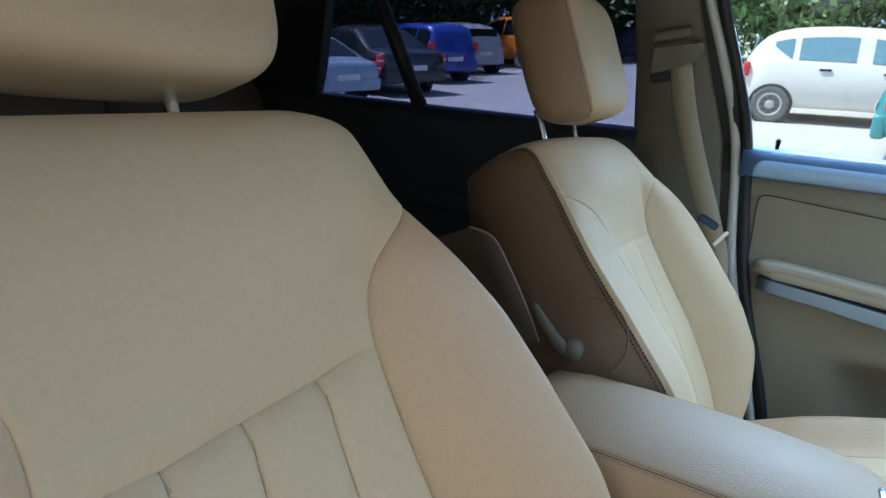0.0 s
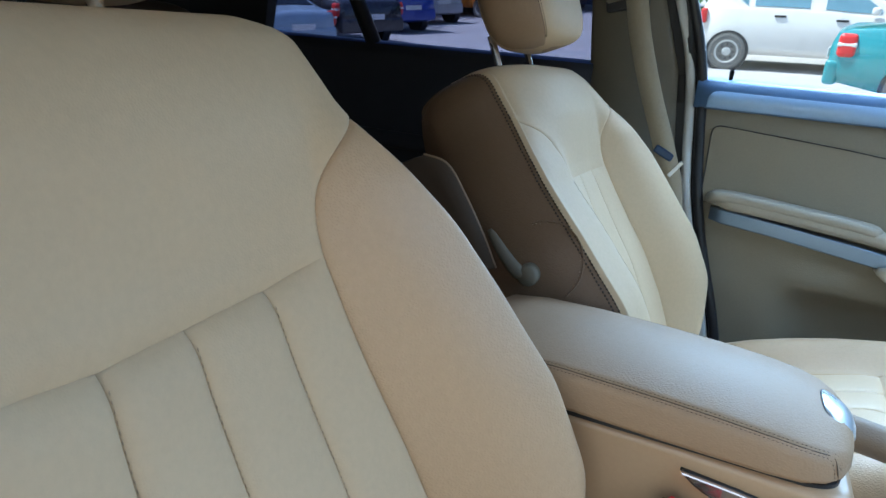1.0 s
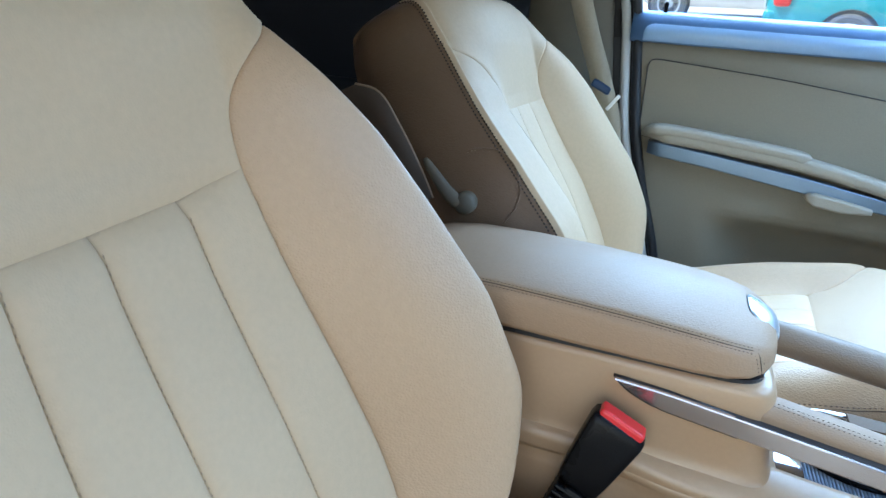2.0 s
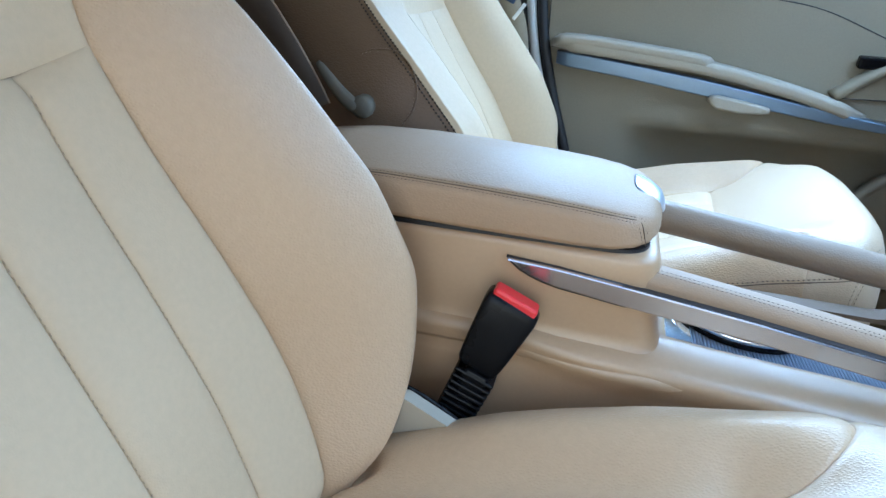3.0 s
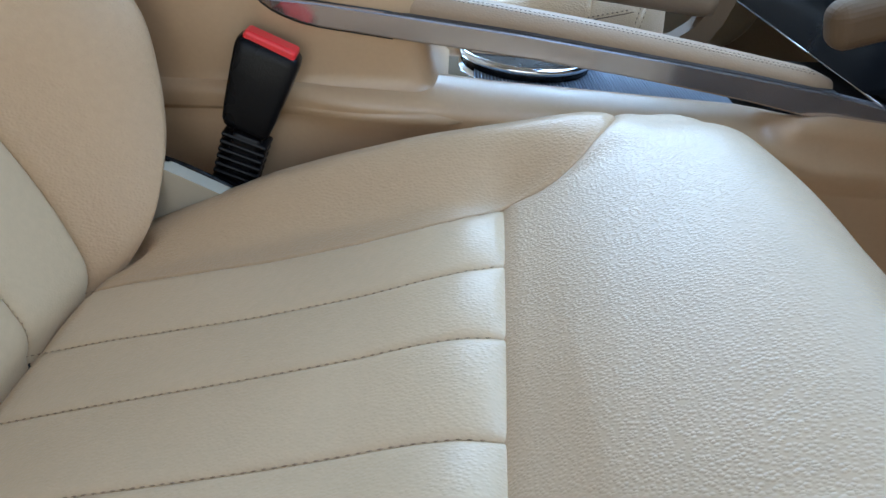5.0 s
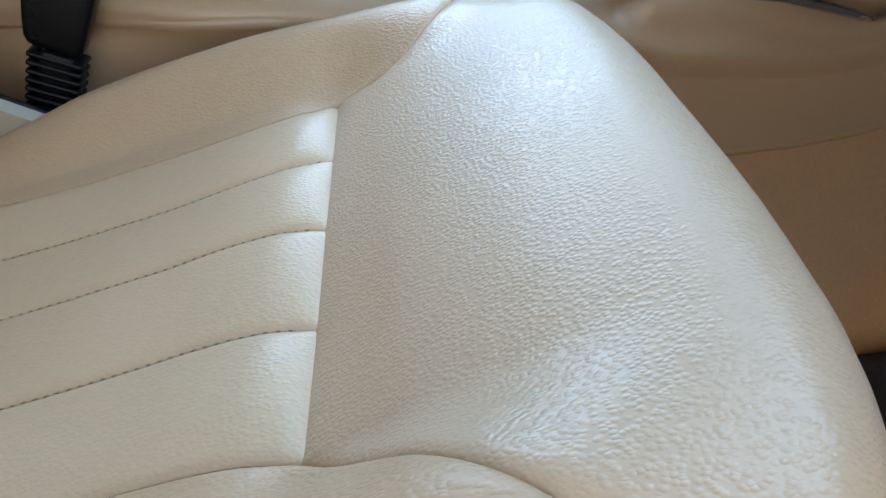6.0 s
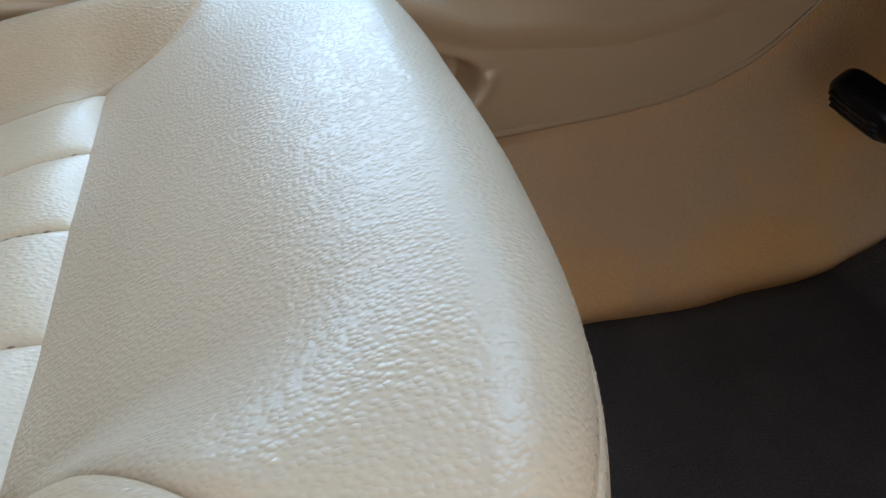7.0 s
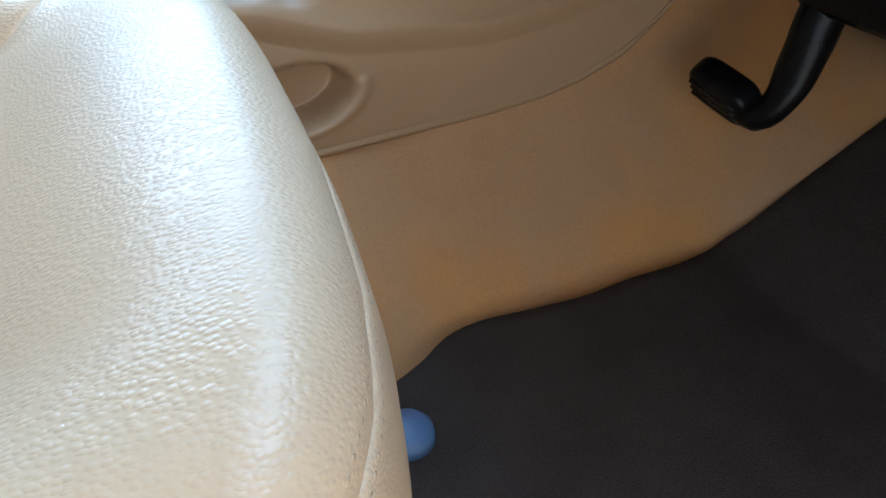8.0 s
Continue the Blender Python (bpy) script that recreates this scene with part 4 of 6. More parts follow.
# lower flanks: a moulded wall from the tunnel up to the ledge, one on each side, with a finger pocket pressed in
for side in (-1, 1):
    cols = []
    for x in np.r_[np.linspace(0.12, 0.78, 50), np.linspace(0.785, 0.945, 50), np.linspace(0.955, 1.48, 36)]:
        k = np.clip((x - 0.825) / 0.055, 0, 1)
        k = k * k * (3 - 2 * k)
        lip = np.interp(x, [0.12, 0.54, 0.59, 0.667, 0.75, 0.835, 0.90, 1.0, 1.1, 1.2, 1.48], [0.353, 0.353, 0.3475, 0.342, 0.336, 0.330, 0.337, 0.326, 0.303, 0.33, 0.37])
        lip -= 0.07 * (side > 0) * np.clip((x - 0.83) / 0.04, 0, 1)
        low = np.interp(x, [0.12, 0.86, 0.955, 1.062, 1.13, 1.18, 1.23, 1.26, 1.283, 1.32, 1.48], [0.158, 0.158, 0.166, 0.174, 0.183, 0.196, 0.217, 0.240, 0.264, 0.305, 0.36])
        ledge = np.interp(x, [0.12, 0.416, 0.447, 0.544, 0.61, 0.82, 0.90, 1.05, 1.12, 1.34, 1.48], [0.352, 0.347, 0.343, 0.3375, 0.331, 0.315, 0.290, 0.280, 0.29, 0.345, 0.362])
        yl = 0.332 - 0.036 * k
        prof = [(yl + 0.012, lip - 0.026), (yl + 0.004, lip - 0.005), (yl, lip - 0.0008), (yl - 0.007, lip), (yl - 0.5 * (yl - 0.289), 0.5 * (lip + ledge) + 0.0035), (0.289, ledge + 0.0045), (0.2835, ledge), (0.2825, ledge - 0.006), (0.288, ledge - 0.022)]
        prof += [(0.291, ledge - 0.024 - t * (ledge - 0.028 - low)) for t in np.linspace(0.05, 1, 36)] + [(0.288, low + 0.002), (0.291, low - 0.002), (0.305, low - 0.006)]
        row = []
        flush = 1 - np.clip((x - 0.37) / 0.11, 0, 1)
        flush = flush * flush * (3 - 2 * flush)
        for k, (y, z) in enumerate(prof):
            y += flush * (0.0062 if k > 8 else 0.0125 if k > 3 else 0)
            if k > 8:
                e = ((x - 0.845) / 0.060) ** 2 + ((z - (0.221 + 0.12 * (x - 0.845))) / 0.035) ** 2
                t = np.clip((1.12 - e) / 0.45, 0, 1)
                y += 0.042 * t * t * (3 - 2 * t)
                y -= 0.003 * math.exp(-((e - 1.35) / 0.3) ** 2) * (z < 0.215 + 0.35 * (x - 0.855))
            row.append((x, MID + side * (MID - y), z))
        cols.append(row)
    a = np.array(cols) - CO
    ob = link_mesh("console_flank", a.reshape(-1, 3), grid_faces(a.shape[0], a.shape[1], flip=side > 0), PLASTIC, console)
    mod = ob.modifiers.new("wall", "SOLIDIFY")
    mod.thickness, mod.offset = 0.003, -1

# rails
BAR_LEATHER = material("grab_bar_leather", (0.22, 0.148, 0.09), 0.5, vary=0.05, grain=("leather", 520, 0.00015))
RAIL_LEATHER = material("rail_leather", (0.36, 0.245, 0.155), 0.55, vary=0.05, spec=0.3, grain=("leather", 520, 0.0001))
for side, mat_top in ((-1, RAIL_LEATHER),):
    path = [(0.492, 0.3145, 0.426), (0.505, 0.3145, 0.425), (0.60, 0.3145, 0.4115), (0.70, 0.3145, 0.396), (0.80, 0.3145, 0.378), (0.885, 0.3145, 0.3615), (0.90, 0.3145, 0.358)]
    run = smooth_curve(path, 60)
    rings = []
    for i, p in enumerate(run):
        e = min(1.0, 0.62 + 0.38 * min(i, 59 - i) / 3)
        rings.append(off(np.array(ring_yz(p[0], p[1] - 0.0178 * e, p[1] + 0.0185 * e, p[2] - 0.017 * e, p[2] + 0.010 * e, 0.0105 * e, 0.002))))
    rail = lofted("grab_rail", rings, mat_top, console, "leather-wrapped grab rail with stitching")
    pieces = []
    for dy, dz in ((-0.0112, 0.0110), (-0.0062, 0.0120)):
        pieces.append(stitch_mesh(off([(p[0], p[1] + dy, p[2] + dz) for p in run[2:-2]]), 0.0042, 0.0032, 0.00035))
    link_mesh("rail_stitching", *merged(pieces), DARK_THREAD, rail, "brown double stitching")
    cols = []
    xs = np.r_[0.384, 0.388, 0.396, 0.406, 0.42, 0.436, 0.455, np.linspace(0.48, 1.06, 28), 1.075, 1.088, 1.097, 1.102]
    for x in xs:
        top = np.interp(x, [0.384, 0.43, 0.50, 0.613, 0.701, 0.753, 0.815, 0.888, 0.966, 1.024, 1.06, 1.085, 1.097, 1.102], [0.4325, 0.4295, 0.4210, 0.4065, 0.3930, 0.3850, 0.3750, 0.3620, 0.3445, 0.3315, 0.324, 0.317, 0.312, 0.309])
        bot = np.interp(x, [0.384, 0.388, 0.396, 0.406, 0.42, 0.436, 0.455, 0.51, 0.617, 0.706, 0.758, 0.823, 0.898, 0.947, 1.005, 1.059, 1.080, 1.094, 1.102], [0.4310, 0.4260, 0.4200, 0.4150, 0.410, 0.4065, 0.4040, 0.3965, 0.3835, 0.3700, 0.3610, 0.3490, 0.3325, 0.3190, 0.3095, 0.3020, 0.3015, 0.3045, 0.308])
        cols.append([(x, 0.2955, bot), (x, 0.2925, bot + 0.0008), (x, 0.2918, bot + 0.0022), (x, 0.2868, top - 0.0022), (x, 0.2875, top - 0.0008), (x, 0.2905, top), (x, 0.2975, top), (x, 0.2975, bot)])
    lofted("aluminium_strip", [off(c) for c in cols], ALU, console, "brushed aluminium strip reflecting the red button", smooth=False)
    bed = [off([(x - 0.0015, 0.2940, b - 0.0007), (x - 0.0015, 0.2900, t + 0.0003), (x - 0.0015, 0.299, t + 0.0003), (x - 0.0015, 0.299, b - 0.0007)])
              for x, t, b in ((0.3835, 0.4325, 0.431), (0.388, 0.4322, 0.426), (0.396, 0.4317, 0.420), (0.406, 0.431, 0.415), (0.42, 0.430, 0.410), (0.436, 0.4288, 0.4065), (0.455, 0.4264, 0.404), (0.50, 0.421, 0.398))]
    gap = [off([(x, 0.2935, t - 0.02), (x, 0.2884, t - 0.0002), (x, 0.2884, t + 0.0005), (x, 0.303, t + 0.0005), (x, 0.303, t - 0.02)]) for x, t in ((0.492, 0.4215), (0.613, 0.4065), (0.701, 0.393), (0.815, 0.375), (0.90, 0.3595))]
    lofted("rail_gap", gap, DARK_TRIM, console, smooth=False)
    lofted("strip_seat", bed, DARK_TRIM, console)
FOOT_PLASTIC = material("brown_plastic", (0.135, 0.082, 0.042), 0.7, vary=0.05, grain=("noise", 900, 0.00012))
run = smooth_curve([(0.515, 0.472, 0.436), (0.56, 0.472, 0.431), (0.68, 0.472, 0.416), (0.79, 0.472, 0.402), (0.834, 0.472, 0.396)], 50)
tube("passenger_grab_bar", off(run), np.interp(np.arange(50), [0, 1, 3, 47, 48, 49], [0.016, 0.019, 0.020, 0.020, 0.0197, 0.019]), BAR_LEATHER, console, "leather-wrapped grab bar", sides=20, flat=0.92)
slab("bar_foot", rounded_outline([(0.832, 0.4145), (0.849, 0.4130), (0.857, 0.405), (0.848, 0.375), (0.834, 0.353), (0.815, 0.3445), (0.79, 0.347), (0.63, 0.352), (0.63, 0.355), (0.775, 0.3525), (0.797, 0.3565), (0.815, 0.369), (0.829, 0.388)], 0.003),
     lambda a, b, c: (a - CO[0], 0.485 - c - CO[1], b - CO[2]), 0.026, FOOT_PLASTIC, console, "brown plastic foot of the grab bar", r=0.002, seg=2)

# tray between the rails, with ribbed mat and chrome cup ring
def tray_z(x):
    return float(np.interp(x, [0.54, 0.59, 0.667, 0.75, 0.835], [0.343, 0.3385, 0.333, 0.3275, 0.3215]))


slope = math.degrees(math.atan2(tray_z(0.56) - tray_z(0.83), 0.27))
box("tray_floor", pose(0.69 - CO[0], 0, tray_z(0.69) - 0.009, 0, slope, 0), (0.30, 0.126, 0.012), DARK_TRIM, console, r=0.003)
for i in range(76):
    x = 0.574 + 0.0035 * i
    box("tray_rib", pose(x - CO[0], 0.0, tray_z(x) - 0.0005, 0, slope, 0), (0.0021, 0.122, 0.0048), RUBBER, console, "ribbed blue-grey tray mat" if i == 0 else "", r=0.001, seg=1)
ringp = [(0.630 + 0.068 * math.cos(a), 0.426 + 0.062 * math.sin(a), 0.3475 - 0.06 * 0.068 * math.cos(a)) for a in np.linspace(0, 2 * math.pi, 48)]
tube("cup_ring", off(ringp), 0.0042, CHROME, console, "chrome cup holder ring", sides=10)
cup = [[(0.630 + 1.08 * r * math.cos(a), 0.426 + r * math.sin(a), z - 0.06 * r * math.cos(a)) for a in np.linspace(0, 2 * math.pi, 32, endpoint=False)] for r, z in ((0.064, 0.338), (0.0645, 0.3475), (0.060, 0.3465), (0.055, 0.340), (0.02, 0.339))]
lofted("cup_holder", [off(r) for r in cup], BLACK, console)
box("chrome_tray_plate", pose(0.557 - CO[0], 0.0, tray_z(0.557) + 0.001, 0, slope, 0), (0.034, 0.124, 0.004), CHROME, console, r=0.001)

# ---- centre stack and dashboard ----
dash = empty("dashboard", "dark dashboard with glossy black centre stack", "dashboard", at=(1.1, 0.39, 0.4))
DO = np.array([1.1, 0.39, 0.4])
stack = slab("centre_stack", rounded_outline([(-0.115, 0), (0.30, 0), (0.33, 0.40), (-0.14, 0.40)], 0.03),
             lambda a, b, c: (0.955 + 0.30 * b - 0.7 * c - DO[0], 0.405 + a - DO[1], 0.345 + 0.95 * b + 0.3 * c - DO[2]), 0.02, GLOSS_BLACK, dash, "gloss black centre stack", r=0.006)
tube("stack_edge", [tuple(np.array(p) - DO) for p in ((0.942, 0.290, 0.350), (0.942, 0.705, 0.352))], 0.0012, ALU, stack)
for a, b in ((0.08, 0.30), (0.14, 0.30), (0.20, 0.30), (0.08, 0.24), (0.14, 0.24), (0.20, 0.24)):
    box("stack_button", pose(0.938 + 0.30 * b - DO[0], 0.405 + a - DO[1], 0.355 + 0.95 * b - DO[2], 0, -17, 0), (0.008, 0.035, 0.02), GLOSS_BLACK, stack, r=0.003)
GLOW = material("red_backlight", (0.22, 0.02, 0.06), 0.4)
GLOW.node_tree.nodes["Principled BSDF"].inputs["Emission Color"].default_value = (1.0, 0.05, 0.12, 1)
GLOW.node_tree.nodes["Principled BSDF"].inputs["Emission Strength"].default_value = 0.07
for a, b in ((0.197, 0.104), (0.170, 0.104), (0.129, 0.093), (0.14, 0.114)):
    box("button_backlight", pose(0.939 + 0.30 * b - DO[0], 0.405 + a - DO[1], 0.351 + 0.95 * b - DO[2], 0, -17, 0), (0.003, 0.0035, 0.002), GLOW, stack, "small red backlight", r=0.001)
dash_rings = []
for y in np.linspace(-0.36, 1.14, 20):
    prof = [(1.02, 0.50), (1.00, 0.56), (1.02, 0.66), (1.08, 0.74), (1.20, 0.775), (1.42, 0.77), (1.48, 0.70), (1.48, 0.42), (1.30, 0.40), (1.12, 0.43)]
    # unseen near side bulges rearward to shade the footwell
    knee_shade = 0.09 * np.clip((0.22 - y) / 0.06, 0, 1)
    dash_rings.append([(x - DO[0] - knee_shade * (x < 1.1) * (z < 0.7), y - DO[1], z - DO[2]) for x, z in prof])
lofted("dash_body", dash_rings, DULL_BLACK, dash, smooth=False)
# box added to darken the space below the stack
box("dark_filler", pose(0.955 - DO[0], 0.405 - DO[1], 0.290 - DO[2]), (0.17, 0.15, 0.085), DULL_BLACK, dash, "black box added to fill the dark space under the centre stack", r=0.01)
box("stack_cheek", pose(0.943 - DO[0], 0.318 - DO[1], 0.428 - DO[2], 0, -17, 0), (0.125, 0.036, 0.045), FOOT_PLASTIC, dash, "tan plastic cheek", r=0.016, seg=6)

# ---- floor, tunnel, footwell ----
LOW_TUNNEL = [(0.228, 0.075), (0.266, 0.125), (0.292, 0.157), (0.325, 0.164), (0.36, 0.166)]
HIGH_TUNNEL = [(0.228, 0.075), (0.266, 0.125), (0.296, 0.17), (0.308, 0.25), (0.33, 0.34)]


def floor_section(x):
    k = np.clip((x - 0.95) / 0.12, 0, 1)
    side = [((1 - k) * a[0] + k * b[0], (1 - k) * a[1] + k * b[1]) for a, b in zip(LOW_TUNNEL, HIGH_TUNNEL)]
    left = [(-0.46, 0.02), (-0.42, 0.0), (-0.3, -0.012), (0.14, -0.012), (0.165, 0.0), (0.19, 0.03)]
    return [(x, y, z) for y, z in left + side] + [(x, 2 * MID - y, z) for y, z in (left[2:] + side)[::-1]] + [(x, 1.1, -0.012), (x, 1.17, 0.0)]


floor_sheet = [floor_section(x) for x in np.r_[np.linspace(-1.3, 1.24, 60), np.linspace(1.28, 1.62, 12)]]
up = [(1.70, 0.20), (1.78, 0.30), (1.86, 0.42)]
for x, rise in up:
    floor_sheet.append([(x, y, max(z, rise)) for _, y, z in floor_sheet[0]])
a = np.array(floor_sheet)
a[:, :, 2] += np.where(a[:, :, 0] < 1.65, 0.52 * np.clip(a[:, :, 0] - 1.32, 0, 1) * np.clip(1.2 - a[:, :, 2] * 5, 0, 1), 0)
a[:, :, 2] += 0.004 * np.sin(a[:, :, 0] * 9 + 2 * a[:, :, 1]) * (a[:, :, 2] > 0.02) * (a[:, :, 2] < 0.14)
floor = tagged(link_mesh("floor", a.reshape(-1, 3), grid_faces(a.shape[0], a.shape[1]), CARPET), "tan carpet over floor and tunnel", "floor", kind="structure")
solid = floor.modifiers.new("carpet", "SOLIDIFY")
solid.thickness, solid.offset = 0.012, -1

edge = [(0.70, 0.085), (0.80, 0.092), (0.86, 0.098), (0.905, 0.115), (0.945, 0.138), (0.99, 0.146), (1.05, 0.141), (1.12, 0.137), (1.19, 0.142), (1.26, 0.142), (1.33, 0.150), (1.37, 0.149), (1.42, 0.152), (1.47, 0.155), (1.54, 0.158), (1.60, 0.160)]
run = smooth_curve(edge, 80)
rows = []
for x, y in run:
    z = 0.006 + 0.52 * max(x - 1.32, 0)
    rows.append([(x, y, z - 0.016), (x, y - 0.001, z - 0.003), (x, y - 0.004, z)] + [(x, y + (-0.37 - y) * t, z) for t in np.linspace(0.04, 1, 14)] + [(x, -0.372, z - 0.016)])
tagged(lofted("floor_mat", rows, MAT), "black carpet floor mat in the footwell", "floor mat")
clip = empty("mat_fastener", "small round blue plastic mat fastener", "fastener", at=(0.858, 0.034, 0.006))
tube("fastener_head", [(0, 0, 0), (0, 0, 0.010), (0, 0, 0.016), (0, 0, 0.019)], [0.026, 0.024, 0.018, 0.006], BLUE_CLIP, clip, sides=24)

pedal = empty("brake_pedal", "black rubber pedal on a curved arm above the mat", "pedal", at=(1.27, 0.13, 0.24))
PO = np.array([1.27, 0.13, 0.24])
turned = Matrix.Rotation(radians(-38), 3, "Y") @ Matrix.Rotation(radians(12), 3, "X")
pad_axes = [np.array(turned @ Vector(a)) for a in ((0, 1, 0), (1, 0, 0), (0, 0, 1))]
lofted("pedal_pad", super_pad(np.array([-0.004, 0.026, -0.017]), (0.040, 0.018, 0.027), 0.55, 0.5, pad_axes, 16, 32), BLACK, pedal, "black rubber pad")
for k in (-1, 0, 1):
    rib = [np.array([-0.004, 0.026, -0.014]) + pad_axes[0] * t - pad_axes[1] * 0.0185 + pad_axes[2] * 0.011 * k for t in np.linspace(-0.030, 0.030, 6)]
    tube("pad_rib", rib, 0.0025, BLACK, pedal, sides=6)
arm = smooth_curve([(1.268, 0.138, 0.214), (1.272, 0.112, 0.214), (1.28, 0.100, 0.238), (1.29, 0.100, 0.285), (1.302, 0.105, 0.333), (1.33, 0.105, 0.42)], 30)
tube("pedal_arm", [tuple(p - PO) for p in arm], np.interp(np.arange(30), [0, 3, 8, 16, 29], [0.014, 0.020, 0.021, 0.022, 0.026]), BLACK, pedal, sides=14, flat=0.75)
box("pedal_bracket", pose(0.055, -0.095, 0.112), (0.09, 0.19, 0.070), BLACK, pedal, r=0.014, seg=3)

# ---- body shell: far doors, pillars, roof ----
def door_y(z):
    """Inner face of the far doors, which leans in above the belt line."""
    return np.interp(z, [0.0, 0.40, 0.56, 0.70, 0.79, 1.10], [1.150, 1.150, 1.155, 1.165, 1.195, 1.085])


def wall_strip(name, outline, mat, thick=0.03, inset=0.0, label="", parent=None, r=0.004):
    return slab(name, outline, lambda a, b, c: (a, float(door_y(b)) + inset + thick - c, b), thick, mat, parent, label, r=r)


front_door = tagged(new("door_1"), "closed beige front passenger door with armrest and clear window", "car door", kind="structure")
sheet = []
for x in np.r_[0.285, 0.29, np.linspace(0.31, 1.36, 36)]:
    row = []
    for z in (0.02, 0.06, 0.10, 0.2, 0.30, 0.36, 0.395, 0.41, 0.425, 0.44, 0.46, 0.50, 0.53, 0.56, 0.60, 0.64, 0.68, 0.70, 0.715, 0.728, 0.750):
        y = float(door_y(z))
        k = np.clip((x - 0.40) / 0.10, 0, 1)
        if z < 0.40:
            y += 0.060 * k * np.clip((0.40 - z) / 0.02, 0, 1) * np.clip((z - 0.1) / 0.1, 0, 1)
        elif z <= 0.44:
            y -= 0.006 * k
        x0 = np.interp(z, [0.1, 0.315, 0.45, 0.56, 0.73], [0.43, 0.388, 0.340, 0.313, 0.268])
        row.append((x0 + (x - 0.285) * (1.36 - x0) / 1.075, y, z))
    sheet.append(row)
a = np.array(sheet)
skin = link_mesh("door_panel", a.reshape(-1, 3), grid_faces(a.shape[0], a.shape[1], flip=True), DOOR_SKIN, front_door)
sol = skin.modifiers.new("panel", "SOLIDIFY")
sol.thickness, sol.offset = 0.02, 1
# padded insert with its seam
ins = rounded_outline([(0.312, 0.548), (0.306, 0.701), (0.55, 0.684), (0.81, 0.655), (0.99, 0.585), (0.99, 0.50), (0.85, 0.495), (0.62, 0.538)], [0.01, 0.02, 0.05, 0.05, 0.02, 0.02, 0.04, 0.04], 5)
wall_strip("door_insert", ins, DOOR_SKIN, 0.008, -0.008, parent=front_door, r=0.003)
rimline = [(a, float(door_y(b)) - 0.0078, b) for a, b in ins + ins[:1]]
tube("insert_seam", rimline, 0.0011, DARK_TRIM, front_door, sides=6, up=(0, 1, 0))
# armrest, its silver strip and pull
run = smooth_curve([(0.318, 0, 0.556), (0.36, 0, 0.562), (0.46, 0, 0.556), (0.62, 0, 0.541), (0.74, 0, 0.520), (0.85, 0, 0.494), (0.93, 0, 0.468)], 40)
rings, pad_rings = [], []
for i, p in enumerate(run):
    e = min(1.0, 0.35 + 0.65 * min(i, 39 - i) / 3)
    rings.append(ring_yz(p[0], 1.156 - 0.050 * e, 1.168, p[2] - 0.021 * e, p[2] + 0.006 * e, 0.011 * e))
for x in np.r_[np.linspace(0.322, 0.60, 24), 0.62, 0.632, 0.640]:
    z, e = np.interp(x, run[:, 0], run[:, 2]), min(1.0, 0.3 + (x - 0.322) / 0.02, 0.25 + (0.640 - x) / 0.014)
    pad_rings.append(ring_yz(x, 1.152 - 0.048 * e, 1.165, z - 0.006, z + 0.004 + 0.011 * e, 0.009 * e))
DOOR_ARM = material("door_armrest_vinyl", (0.38, 0.34, 0.27), 0.5, vary=0.05, grain=("leather", 400, 0.0002))
armrest = lofted("door_armrest", rings, DOOR_ARM, front_door, "padded beige armrest")
lofted("armrest_pad", pad_rings, DOOR_ARM, armrest)
strip = [ring_yz(x, 1.112 + 0.03 * np.clip((0.35 - x) / 0.03, 0, 1), 1.150, zb, zt, 0.003) for x, zt, zb in ((0.335, 0.541, 0.516), (0.36, 0.541, 0.513), (0.46, 0.531, 0.503), (0.62, 0.512, 0.482), (0.74, 0.493, 0.466), (0.86, 0.474, 0.451), (0.95, 0.461, 0.443), (1.03, 0.452, 0.443))]
lofted("armrest_strip", strip, material("blue_grey_satin_trim", (0.22, 0.29, 0.38), 0.35, metal=0.7, vary=0.05), front_door, "silver trim strip")
pull = [ring_yz(x, 1.098, 1.150, zb, zt, 0.006) for x, zt, zb in ((0.640, 0.484, 0.470), (0.655, 0.486, 0.460), (0.70, 0.480, 0.455), (0.735, 0.474, 0.457), (0.752, 0.470, 0.460))]
lofted("door_pull", pull, DOOR_ARM, front_door)
box("window_switch", pose(0.915, 1.135, 0.566, 10, 0, 0), (0.055, 0.02, 0.022), BLACK, front_door, "black window switch", r=0.004)
grip = smooth_curve([(0.86, 1.135, 0.500), (0.93, 1.138, 0.552), (1.02, 1.14, 0.60)], 16)
tube("switch_bridge", grip, 0.020, DOOR_SKIN, front_door, flat=0.6)
speaker = [[(1.065 + r * math.cos(t), y, 0.255 + r * 0.95 * math.sin(t)) for t in np.linspace(0, 2 * math.pi, 40, endpoint=False)] for r, y in ((0.128, 1.160), (0.126, 1.138), (0.118, 1.132), (0.110, 1.138), (0.104, 1.140), (0.02, 1.136))]
lofted("speaker_grille", speaker, DOOR_SKIN, front_door, "round door speaker grille")
# glossy top rail and inlay, sky reflection in their colours, and the lock pin
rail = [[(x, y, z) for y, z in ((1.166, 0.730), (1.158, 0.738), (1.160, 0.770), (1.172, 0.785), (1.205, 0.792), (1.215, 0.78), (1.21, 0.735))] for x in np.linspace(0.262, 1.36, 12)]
lofted("door_top_rail", rail, SKY_TINT_TRIM, front_door, "glossy top rail, sky reflection put into its blue colour")
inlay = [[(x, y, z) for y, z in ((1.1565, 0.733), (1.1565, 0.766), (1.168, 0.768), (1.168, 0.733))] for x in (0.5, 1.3)]
